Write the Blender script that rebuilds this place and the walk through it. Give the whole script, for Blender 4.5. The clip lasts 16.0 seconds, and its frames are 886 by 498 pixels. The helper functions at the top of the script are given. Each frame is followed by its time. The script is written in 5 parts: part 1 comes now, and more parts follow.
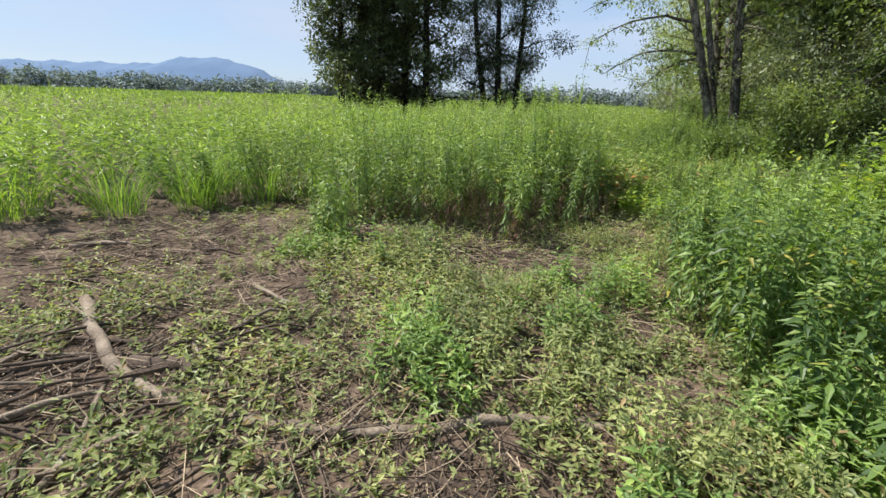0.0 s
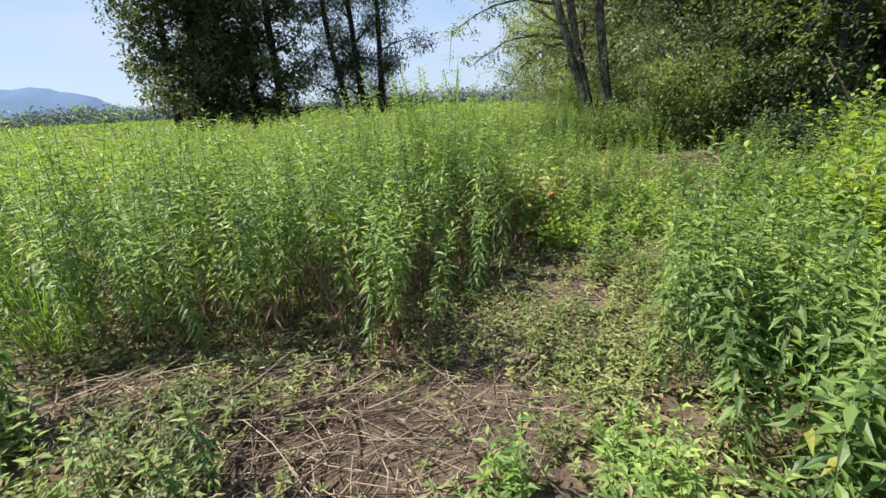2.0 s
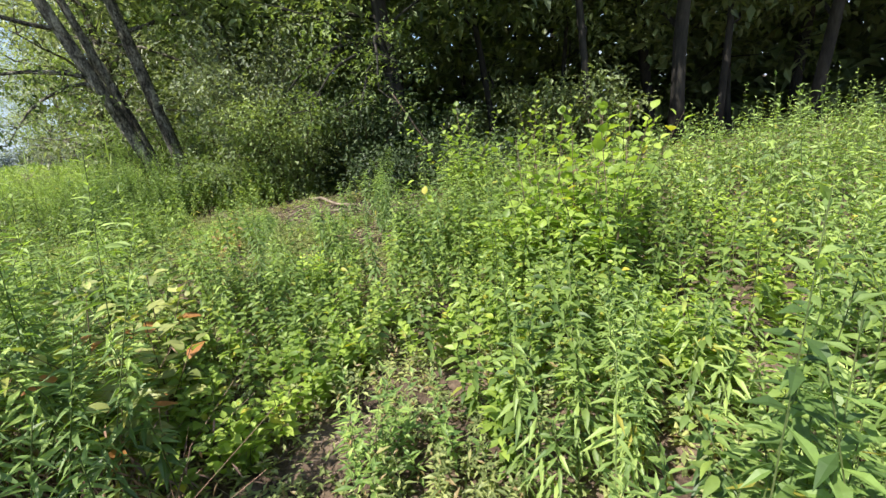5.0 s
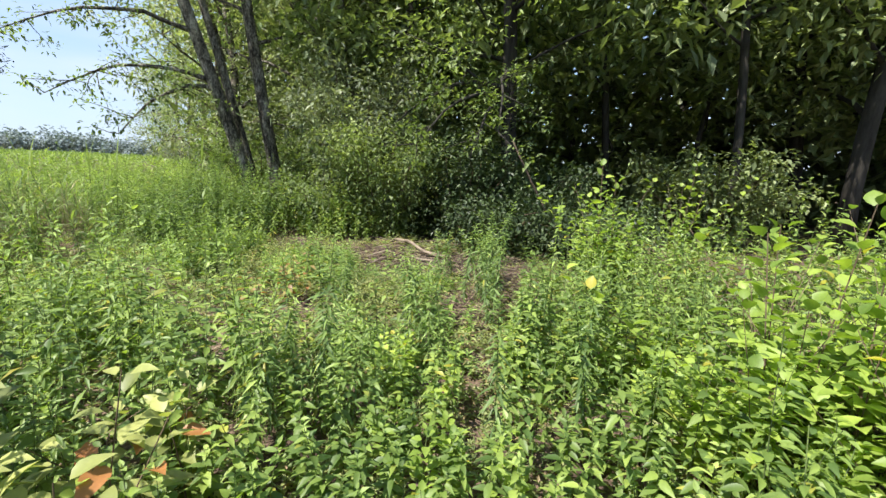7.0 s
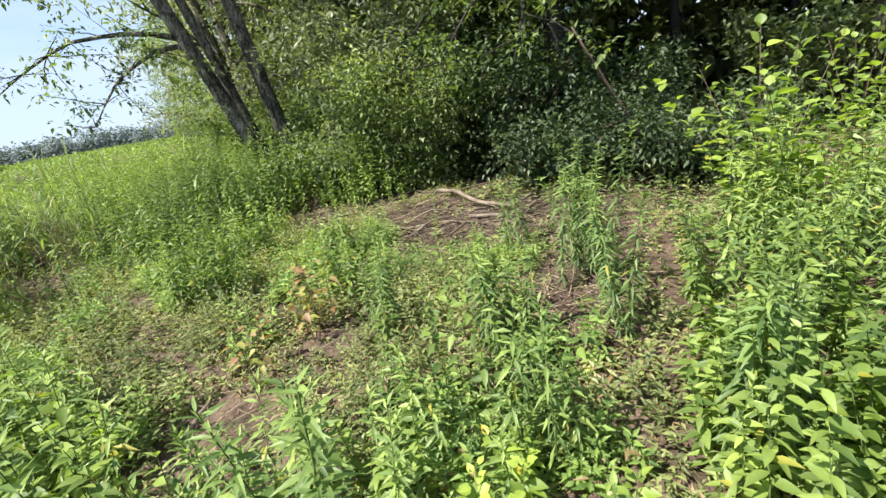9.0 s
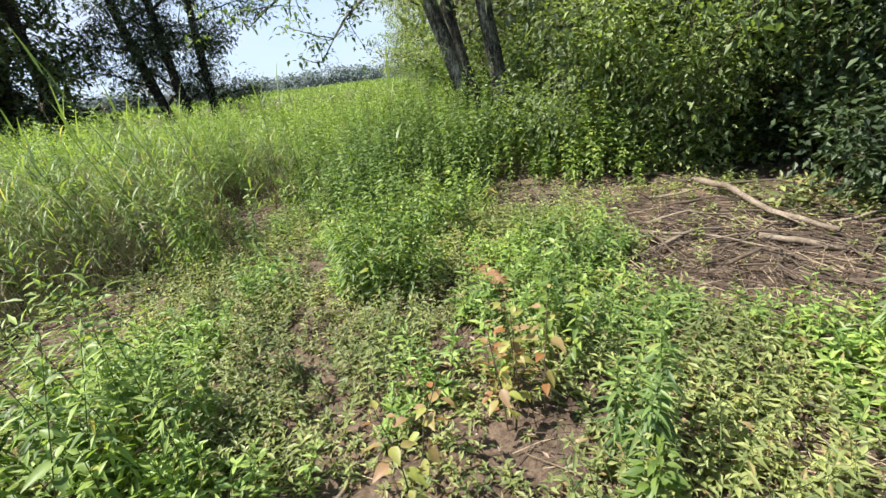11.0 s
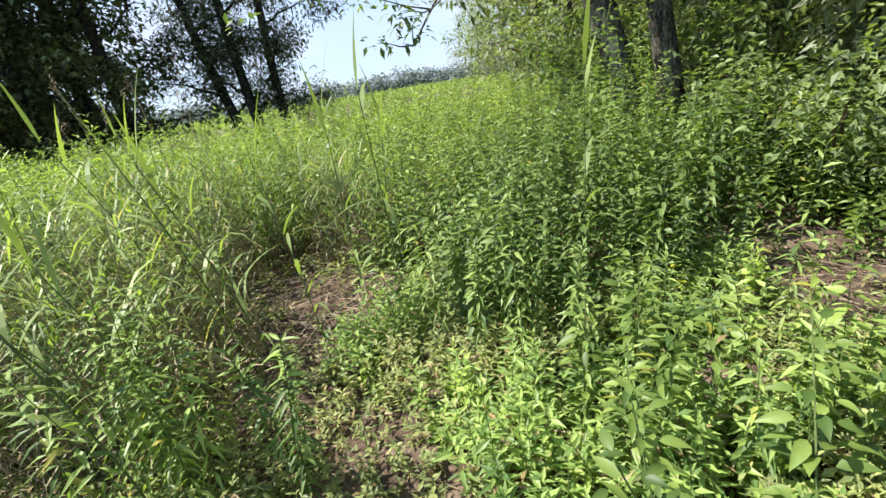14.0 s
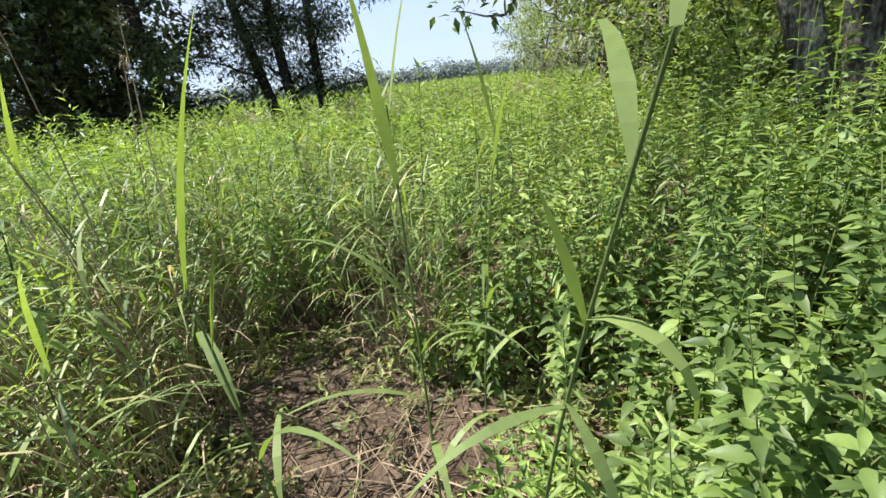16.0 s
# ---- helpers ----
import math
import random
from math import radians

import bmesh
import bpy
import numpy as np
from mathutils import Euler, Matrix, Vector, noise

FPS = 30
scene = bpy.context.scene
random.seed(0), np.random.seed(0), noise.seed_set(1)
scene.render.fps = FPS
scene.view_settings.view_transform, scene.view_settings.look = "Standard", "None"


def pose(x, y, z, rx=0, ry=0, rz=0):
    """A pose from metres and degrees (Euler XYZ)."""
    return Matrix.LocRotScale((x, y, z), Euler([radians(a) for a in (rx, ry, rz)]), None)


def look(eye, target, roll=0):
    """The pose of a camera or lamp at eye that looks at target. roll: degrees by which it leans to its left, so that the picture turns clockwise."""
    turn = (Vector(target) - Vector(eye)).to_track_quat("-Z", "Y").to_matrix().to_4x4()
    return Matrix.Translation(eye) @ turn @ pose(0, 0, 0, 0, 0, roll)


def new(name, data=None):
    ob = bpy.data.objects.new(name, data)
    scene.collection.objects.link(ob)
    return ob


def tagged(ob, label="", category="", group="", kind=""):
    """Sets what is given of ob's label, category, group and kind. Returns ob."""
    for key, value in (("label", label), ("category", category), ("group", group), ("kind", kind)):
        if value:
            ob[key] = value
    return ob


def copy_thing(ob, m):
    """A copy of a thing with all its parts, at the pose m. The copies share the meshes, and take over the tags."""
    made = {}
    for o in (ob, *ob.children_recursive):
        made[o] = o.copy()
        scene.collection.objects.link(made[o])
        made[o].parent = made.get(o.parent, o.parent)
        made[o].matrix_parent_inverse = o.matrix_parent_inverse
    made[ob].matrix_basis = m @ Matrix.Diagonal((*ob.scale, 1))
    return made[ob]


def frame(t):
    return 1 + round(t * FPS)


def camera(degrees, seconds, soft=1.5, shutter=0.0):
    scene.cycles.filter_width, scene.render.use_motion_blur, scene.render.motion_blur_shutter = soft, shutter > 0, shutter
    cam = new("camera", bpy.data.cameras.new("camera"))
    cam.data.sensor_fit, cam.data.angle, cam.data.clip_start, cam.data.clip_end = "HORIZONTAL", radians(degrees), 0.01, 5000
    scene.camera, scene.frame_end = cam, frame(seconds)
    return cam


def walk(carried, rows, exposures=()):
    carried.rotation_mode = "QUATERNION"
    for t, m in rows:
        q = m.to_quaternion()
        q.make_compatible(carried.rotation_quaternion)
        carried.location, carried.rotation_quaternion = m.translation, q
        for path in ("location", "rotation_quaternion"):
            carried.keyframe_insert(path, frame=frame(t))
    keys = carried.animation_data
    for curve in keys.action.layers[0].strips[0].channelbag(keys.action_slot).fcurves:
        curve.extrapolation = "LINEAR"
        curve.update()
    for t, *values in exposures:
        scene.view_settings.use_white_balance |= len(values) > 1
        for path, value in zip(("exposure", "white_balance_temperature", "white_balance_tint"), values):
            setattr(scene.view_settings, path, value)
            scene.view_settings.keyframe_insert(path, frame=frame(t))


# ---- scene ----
# Camera and walk
cam = camera(88.7, 16.0, 1.5)
PATH = [
    (0, pose(-0.557, -0.989, 1.539, 71.70, -1.89, 1.48)),
    (0.5, pose(-0.417, -0.330, 1.533, 72.47, -1.43, -2.30)),
    (1, pose(-0.303, 0.287, 1.506, 74.60, -0.10, -1.18)),
    (1.5, pose(-0.271, 0.832, 1.472, 73.42, 1.67, -2.68)),
    (2, pose(-0.029, 1.553, 1.490, 72.23, 3.08, -14.00)),
    (2.5, pose(0.171, 2.115, 1.463, 72.25, 4.21, -19.13)),
    (3, pose(0.536, 2.583, 1.584, 74.08, 7.16, -28.65)),
    (3.5, pose(0.881, 3.011, 1.542, 73.90, 6.52, -47.94)),
    (3.7, pose(0.961, 3.161, 1.542, 72.68, 5.85, -55.21)),
    (5.8, pose(0.856, 4.093, 1.519, 73.36, 6.57, -65.43)),
    (6, pose(1.017, 4.216, 1.519, 73.87, 6.03, -62.66)),
    (6.5, pose(1.419, 4.523, 1.546, 75.59, 2.59, -60.84)),
    (7, pose(1.869, 4.864, 1.499, 79.77, -2.43, -54.05)),
    (7.5, pose(2.287, 5.376, 1.428, 71.96, 5.44, -50.62)),
    (8, pose(2.578, 5.728, 1.509, 71.75, 7.67, -52.50)),
    (8.2, pose(2.678, 5.828, 1.509, 71.60, 8.72, -52.68)),
    (10.3, pose(3.742, 6.616, 1.599, 68.03, 6.60, -40.07)),
    (10.5, pose(3.772, 6.816, 1.599, 67.73, 6.35, -35.89)),
    (11, pose(3.805, 7.348, 1.523, 68.47, 6.61, -26.25)),
    (11.5, pose(3.885, 7.876, 1.507, 68.61, 7.81, -24.49)),
    (12, pose(3.933, 8.495, 1.494, 68.26, 8.58, -16.24)),
    (12.5, pose(3.906, 9.020, 1.455, 68.29, 9.27, -12.52)),
    (13, pose(3.979, 9.458, 1.482, 67.95, 9.43, -16.21)),
    (13.5, pose(4.071, 9.924, 1.473, 68.76, 9.83, -17.20)),
    (14, pose(4.118, 10.246, 1.449, 69.64, 8.88, -18.51)),
    (14.5, pose(4.147, 10.710, 1.494, 70.04, 6.73, -22.52)),
    (15, pose(4.222, 11.094, 1.470, 69.38, 5.78, -24.77)),
    (15.5, pose(4.267, 11.526, 1.521, 69.17, 5.77, -20.08)),
    (16, pose(4.186, 12.049, 1.453, 69.49, 6.15, -13.73)),
]
walk(cam, PATH, [(0, 0.66), (1.0, 0.62), (1.7, 0.64), (2.5, 1.0), (4.5, 1.02), (6.5, 1.05), (8, 1.13), (10.5, 1.04), (12, 1.12), (14, 1.12), (15, 1.16), (16, 1.03)])

# World: hazy summer sky, one high sun
SUN_AZ, SUN_EL = 69.0, 57.0   # degrees anticlockwise from +y, and above the horizon
world = bpy.data.worlds.new("sky")
scene.world = world
world.use_nodes = True
wn, wl = world.node_tree.nodes, world.node_tree.links
wn.clear()
sky = wn.new("ShaderNodeTexSky")
sky.sky_type, sky.sun_disc = "NISHITA", False
sky.sun_elevation, sky.sun_rotation = radians(SUN_EL), radians(-SUN_AZ)
sky.dust_density, sky.air_density, sky.ozone_density = 0.4, 1.0, 2.0
coord = wn.new("ShaderNodeTexCoord")
stretch = wn.new("ShaderNodeMapping")
stretch.inputs["Scale"].default_value = (1.0, 1.0, 4.5)
cloud = wn.new("ShaderNodeTexNoise")
cloud.inputs["Scale"].default_value, cloud.inputs["Detail"].default_value = 1.7, 6.0
ramp = wn.new("ShaderNodeValToRGB")
ramp.color_ramp.elements[0].position, ramp.color_ramp.elements[0].color = 0.41, (0, 0, 0, 1)
ramp.color_ramp.elements[1].position, ramp.color_ramp.elements[1].color = 0.70, (0.85, 0.85, 0.85, 1)
veil = wn.new("ShaderNodeMixRGB")
veil.inputs["Color2"].default_value = (4.3, 4.9, 6.1, 1)
back = wn.new("ShaderNodeBackground")
back.inputs["Strength"].default_value = 0.095
wout = wn.new("ShaderNodeOutputWorld")
wl.new(coord.outputs["Generated"], stretch.inputs["Vector"])
wl.new(stretch.outputs["Vector"], cloud.inputs["Vector"])
wl.new(cloud.outputs["Fac"], ramp.inputs["Fac"])
wl.new(ramp.outputs["Color"], veil.inputs["Fac"])
haze = wn.new("ShaderNodeMixRGB")
haze.inputs["Fac"].default_value = 0.62
haze.inputs["Color2"].default_value = (2.7, 3.95, 6.0, 1)
wl.new(sky.outputs["Color"], haze.inputs["Color1"])
wl.new(haze.outputs["Color"], veil.inputs["Color1"])
wl.new(veil.outputs["Color"], back.inputs["Color"])
wl.new(back.outputs["Background"], wout.inputs["Surface"])

sun = new("sun", bpy.data.lights.new("sun", "SUN"))
sun.data.energy, sun.data.angle, sun.data.color = 5.0, radians(0.6), (1.0, 0.955, 0.87)
toward = Vector((-math.sin(radians(SUN_AZ)) * math.cos(radians(SUN_EL)),
                 math.cos(radians(SUN_AZ)) * math.cos(radians(SUN_EL)), math.sin(radians(SUN_EL))))
sun.matrix_world = look(toward * 60, (0, 0, 0))

# Materials
def mat_base(name):
    m = bpy.data.materials.new(name)
    m.use_nodes = True
    n, l = m.node_tree.nodes, m.node_tree.links
    n.clear()
    out = n.new("ShaderNodeOutputMaterial")
    bsdf = n.new("ShaderNodeBsdfPrincipled")
    return m, n, l, out, bsdf


def noise_node(n, l, scale, detail=4.0, rough=0.6, source="Object"):
    tc = n.new("ShaderNodeTexCoord")
    t = n.new("ShaderNodeTexNoise")
    t.inputs["Scale"].default_value, t.inputs["Detail"].default_value = scale, detail
    t.inputs["Roughness"].default_value = rough
    l.new(tc.outputs[source], t.inputs["Vector"])
    return t


def ramp_node(n, l, fac, stops):
    r = n.new("ShaderNodeValToRGB")
    el = r.color_ramp.elements
    while len(el) < len(stops):
        el.new(0.5)
    for e, (p, c) in zip(el, stops):
        e.position, e.color = p, (*c, 1)
    l.new(fac, r.inputs["Fac"])
    return r


def leaf_mat(name, young, mature, dry=None, dry_part=0.03, glow=0.34, rough=0.47, patch=1.5):
    """Leaf: colour per leaf and per patch of ground, with light coming through the blade."""
    young, mature = (tuple(c * k for c, k in zip(col, (1.08 * s, s, 1.26 * s))) for col, s in ((young, 1.12), (mature, 0.80)))
    m, n, l, out, bsdf = mat_base(name)
    geo = n.new("ShaderNodeNewGeometry")
    stops = [(0.0, mature), (0.8, young)]
    if dry:
        stops = [(0.0, mature), (0.97 - dry_part, young), (0.985 - dry_part, dry), (1.0, dry)]
    per_leaf = ramp_node(n, l, geo.outputs["Random Per Island"], stops)
    big = noise_node(n, l, patch, 3.0)
    fine = noise_node(n, l, 55.0, 3.0)
    hue = n.new("ShaderNodeHueSaturation")
    span = n.new("ShaderNodeMapRange")
    span.inputs["From Min"].default_value, span.inputs["From Max"].default_value = 0.3, 0.7
    span.inputs["To Min"].default_value, span.inputs["To Max"].default_value = 0.60, 1.36
    l.new(big.outputs["Fac"], span.inputs["Value"])
    span2 = n.new("ShaderNodeMapRange")
    span2.inputs["To Min"].default_value, span2.inputs["To Max"].default_value = 0.8, 1.2
    l.new(fine.outputs["Fac"], span2.inputs["Value"])
    both = n.new("ShaderNodeMath")
    both.operation = "MULTIPLY"
    l.new(span.outputs["Result"], both.inputs[0])
    l.new(span2.outputs["Result"], both.inputs[1])
    l.new(both.outputs["Value"], hue.inputs["Value"])
    tint = n.new("ShaderNodeMapRange")
    tint.inputs["From Min"].default_value, tint.inputs["From Max"].default_value = 0.3, 0.7
    tint.inputs["To Min"].default_value, tint.inputs["To Max"].default_value = 0.515, 0.485
    l.new(big.outputs["Fac"], tint.inputs["Value"])
    l.new(tint.outputs["Result"], hue.inputs["Hue"])
    l.new(per_leaf.outputs["Color"], hue.inputs["Color"])
    l.new(hue.outputs["Color"], bsdf.inputs["Base Color"])
    bsdf.inputs["Roughness"].default_value = rough
    bsdf.inputs["Specular IOR Level"].default_value = 0.36
    thin = n.new("ShaderNodeBsdfTranslucent")
    warm = n.new("ShaderNodeMixRGB")
    warm.blend_type = "MULTIPLY"
    warm.inputs["Fac"].default_value = 1.0
    warm.inputs["Color2"].default_value = (1.6, 1.75, 0.65, 1)
    l.new(hue.outputs["Color"], warm.inputs["Color1"])
    l.new(warm.outputs["Color"], thin.inputs["Color"])
    mix = n.new("ShaderNodeMixShader")
    mix.inputs["Fac"].default_value = glow
    l.new(bsdf.outputs["BSDF"], mix.inputs[1])
    l.new(thin.outputs["BSDF"], mix.inputs[2])
    l.new(mix.outputs["Shader"], out.inputs["Surface"])
    return m


def rough_mat(name, stops, scale=6.0, rough=0.85, bump=0.4, fine=60.0, stretch=None):
    """Bark, soil, straw and dead wood: two scales of noise in colour and relief."""
    m, n, l, out, bsdf = mat_base(name)
    a = noise_node(n, l, scale, 6.0, 0.65)
    b = noise_node(n, l, fine, 4.0, 0.7)
    if stretch:
        mp = n.new("ShaderNodeMapping")
        mp.inputs["Scale"].default_value = stretch
        src = b.inputs["Vector"].links[0].from_socket
        l.new(src, mp.inputs["Vector"])
        l.new(mp.outputs["Vector"], b.inputs["Vector"])
        l.new(mp.outputs["Vector"], a.inputs["Vector"])
    add = n.new("ShaderNodeMath")
    add.operation = "MULTIPLY_ADD"
    add.inputs[1].default_value = 0.45
    l.new(b.outputs["Fac"], add.inputs[0])
    half = n.new("ShaderNodeMath")
    half.operation = "MULTIPLY"
    half.inputs[1].default_value = 0.55
    l.new(a.outputs["Fac"], half.inputs[0])
    l.new(half.outputs["Value"], add.inputs[2])
    geo = n.new("ShaderNodeNewGeometry")
    r = ramp_node(n, l, add.outputs["Value"], stops)
    hue = n.new("ShaderNodeHueSaturation")
    span = n.new("ShaderNodeMapRange")
    span.inputs["To Min"].default_value, span.inputs["To Max"].default_value = 0.75, 1.25
    l.new(geo.outputs["Random Per Island"], span.inputs["Value"])
    l.new(span.outputs["Result"], hue.inputs["Value"])
    l.new(r.outputs["Color"], hue.inputs["Color"])
    l.new(hue.outputs["Color"], bsdf.inputs["Base Color"])
    bsdf.inputs["Roughness"].default_value = rough
    bsdf.inputs["Specular IOR Level"].default_value = 0.25
    bp = n.new("ShaderNodeBump")
    bp.inputs["Strength"].default_value, bp.inputs["Distance"].default_value = bump, 0.035
    l.new(add.outputs["Value"], bp.inputs["Height"])
    l.new(bp.outputs["Normal"], bsdf.inputs["Normal"])
    l.new(bsdf.outputs["BSDF"], out.inputs["Surface"])
    return m


M_SOIL = rough_mat("soil", [(0.36, (0.023, 0.016, 0.011)), (0.47, (0.085, 0.058, 0.041)), (0.58, (0.158, 0.112, 0.080)), (0.70, (0.26, 0.20, 0.145))], 3.2, 0.92, 1.0, 42.0)
M_STRAW = rough_mat("straw", [(0.3, (0.17, 0.125, 0.085)), (0.6, (0.40, 0.31, 0.215))], 9.0, 0.75, 0.2)
M_WOOD = rough_mat("dead_wood", [(0.34, (0.08, 0.06, 0.045)), (0.5, (0.20, 0.155, 0.115)), (0.66, (0.36, 0.295, 0.225))], 7.0, 0.8, 0.6)
# dark wood for damp pieces, and for the leaning stick's shade
M_DARKWOOD = rough_mat("damp_and_shaded_wood", [(0.32, (0.035, 0.026, 0.02)), (0.55, (0.11, 0.08, 0.06)), (0.7, (0.2, 0.15, 0.11))], 8.0, 0.85, 0.6)
M_ORANGE = rough_mat("barkless_wood", [(0.38, (0.10, 0.052, 0.028)), (0.5, (0.23, 0.125, 0.062)), (0.62, (0.36, 0.225, 0.125))], 5.0, 0.7, 0.4)
M_BARK = rough_mat("bark", [(0.42, (0.022, 0.019, 0.015)), (0.48, (0.085, 0.073, 0.058)), (0.53, (0.155, 0.136, 0.108)), (0.60, (0.34, 0.31, 0.255))], 7.0, 0.92, 1.0, 34.0, (1, 1, 0.45))
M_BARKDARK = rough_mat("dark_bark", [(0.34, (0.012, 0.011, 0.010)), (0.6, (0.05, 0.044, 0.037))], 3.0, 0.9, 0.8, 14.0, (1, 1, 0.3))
M_FLAKE = leaf_mat("dead_leaf_flake", (0.30, 0.225, 0.15), (0.13, 0.09, 0.06), glow=0.1, rough=0.7, patch=2.0)
M_WITHER = leaf_mat("dead_stalk_leaf", (0.25, 0.165, 0.095), (0.10, 0.066, 0.042), glow=0.1, rough=0.8, patch=2.0)
M_STALKLEAF = leaf_mat("stalk_leaf", (0.185, 0.285, 0.07), (0.082, 0.148, 0.04), (0.33, 0.30, 0.06), 0.004)
M_STEM = rough_mat("green_stem", [(0.35, (0.05, 0.085, 0.025)), (0.65, (0.14, 0.17, 0.06))], 6.0, 0.6, 0.1)
M_STEMBROWN = rough_mat("brown_stem", [(0.35, (0.06, 0.045, 0.03)), (0.65, (0.17, 0.12, 0.075))], 6.0, 0.7, 0.1)
M_GOLDEN = leaf_mat("goldenrod_leaf", (0.26, 0.365, 0.082), (0.125, 0.22, 0.054), (0.33, 0.30, 0.06), 0.003)
M_TIP = leaf_mat("young_tip_leaf", (0.255, 0.36, 0.085), (0.15, 0.245, 0.055), glow=0.36)
M_FIELD = leaf_mat("field_leaf", (0.226, 0.321, 0.069), (0.113, 0.199, 0.046), patch=0.25)
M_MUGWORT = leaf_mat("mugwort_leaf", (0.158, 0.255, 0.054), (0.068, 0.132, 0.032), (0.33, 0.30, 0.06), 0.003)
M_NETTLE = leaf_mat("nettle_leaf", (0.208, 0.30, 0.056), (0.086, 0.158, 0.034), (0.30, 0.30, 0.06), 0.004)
# dim copy of the nettle leaf, with shade worked into the green
M_NETTLESHADE = leaf_mat("shaded_nettle_leaf", (0.155, 0.24, 0.055), (0.070, 0.125, 0.032), glow=0.33)
M_LIME = leaf_mat("sapling_leaf", (0.295, 0.405, 0.062), (0.175, 0.285, 0.046), (0.42, 0.38, 0.06), 0.001, 0.40)
M_BROAD = leaf_mat("broad_pale_leaf", (0.36, 0.40, 0.11), (0.20, 0.25, 0.06), (0.40, 0.17, 0.06), 0.07, 0.32)
M_LOW = leaf_mat("low_weed_leaf", (0.277, 0.326, 0.098), (0.136, 0.189, 0.057), (0.30, 0.22, 0.11), 0.05, patch=1.2)
M_CLUMP = leaf_mat("clump_leaf", (0.245, 0.36, 0.075), (0.115, 0.215, 0.05), (0.30, 0.22, 0.11), 0.01, patch=1.2)
M_REED = leaf_mat("reed_blade", (0.254, 0.337, 0.092), (0.119, 0.199, 0.057), (0.42, 0.36, 0.19), 0.08)
M_GRASS = leaf_mat("grass_blade", (0.20, 0.32, 0.06), (0.10, 0.19, 0.04), patch=0.8)
M_DRYLEAF = leaf_mat("withered_leaf", (0.3, 0.34, 0.07), (0.38, 0.25, 0.11), (0.30, 0.14, 0.06), 0.2)
M_DARKTREE = leaf_mat("alder_leaf", (0.13, 0.175, 0.06), (0.05, 0.078, 0.03), glow=0.24, patch=0.2)
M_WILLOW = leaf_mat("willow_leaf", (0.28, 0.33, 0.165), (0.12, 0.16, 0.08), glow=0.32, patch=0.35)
# darker twin of the willow leaf, its shade held in the colour
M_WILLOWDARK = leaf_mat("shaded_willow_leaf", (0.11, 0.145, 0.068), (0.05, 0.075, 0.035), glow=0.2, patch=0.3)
M_ASH = leaf_mat("ash_leaf", (0.205, 0.28, 0.085), (0.078, 0.125, 0.042), glow=0.38, patch=0.4)
M_FOREST = leaf_mat("forest_leaf", (0.215, 0.275, 0.095), (0.105, 0.15, 0.058), glow=0.32, patch=0.2)
M_PALE = leaf_mat("pale_shrub_leaf", (0.27, 0.345, 0.115), (0.13, 0.185, 0.06), glow=0.38, patch=0.6)
# shrub leaf darkened to stand in for shade under the overhanging wood
M_SHRUBSHADE = leaf_mat("shade_tinted_shrub_leaf", (0.07, 0.108, 0.035), (0.027, 0.05, 0.018), glow=0.22, patch=0.8)
# far leaves paled and greyed, so the distance haze is in their colour
M_FARTREE = leaf_mat("hazed_far_leaf", (0.2, 0.26, 0.21), (0.125, 0.17, 0.135), glow=0.1, rough=0.9, patch=0.05)


# hill with the blue of aerial haze put straight into its base colour
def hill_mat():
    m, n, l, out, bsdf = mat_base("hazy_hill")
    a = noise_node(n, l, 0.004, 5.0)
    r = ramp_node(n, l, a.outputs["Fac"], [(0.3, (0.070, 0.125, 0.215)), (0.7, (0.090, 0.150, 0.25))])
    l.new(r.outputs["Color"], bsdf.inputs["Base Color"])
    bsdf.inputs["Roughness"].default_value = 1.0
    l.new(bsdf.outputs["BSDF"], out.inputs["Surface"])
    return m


M_HILL = hill_mat()


# Geometry helpers
rng = np.random.default_rng(7)


class Soup:
    """Collects triangles of many small pieces for one mesh."""
    def __init__(self):
        self.v, self.f, self.count = [], [], 0

    def add(self, v, f):
        v = np.asarray(v, float).reshape(-1, 3)
        self.v.append(v)
        self.f.append(np.asarray(f, int).reshape(-1, 3) + self.count)
        self.count += len(v)

    def mesh(self, name, material, smooth=False):
        v = np.concatenate(self.v) if self.v else np.zeros((0, 3))
        f = np.concatenate(self.f) if self.f else np.zeros((0, 3), int)
        me = bpy.data.meshes.new(name)
        me.vertices.add(len(v))
        me.vertices.foreach_set("co", v.astype(np.float32).ravel())
        me.loops.add(len(f) * 3)
        me.loops.foreach_set("vertex_index", f.astype(np.int32).ravel())
        me.polygons.add(len(f))
        me.polygons.foreach_set("loop_start", np.arange(0, len(f) * 3, 3, dtype=np.int32))
        me.polygons.foreach_set("use_smooth", np.full(len(f), smooth))
        me.update(calc_edges=True)
        me.materials.append(material)
        return me


def piece(name, soup, material, parent=None, label="", smooth=False):
    ob = new(name, soup.mesh(name, material, smooth))
    ob.parent = parent
    return tagged(ob, label) if label else ob


def unit(a):
    return a / np.maximum(np.linalg.norm(a, axis=-1, keepdims=True), 1e-9)


UP = np.array([0.0, 0.0, 1.0])


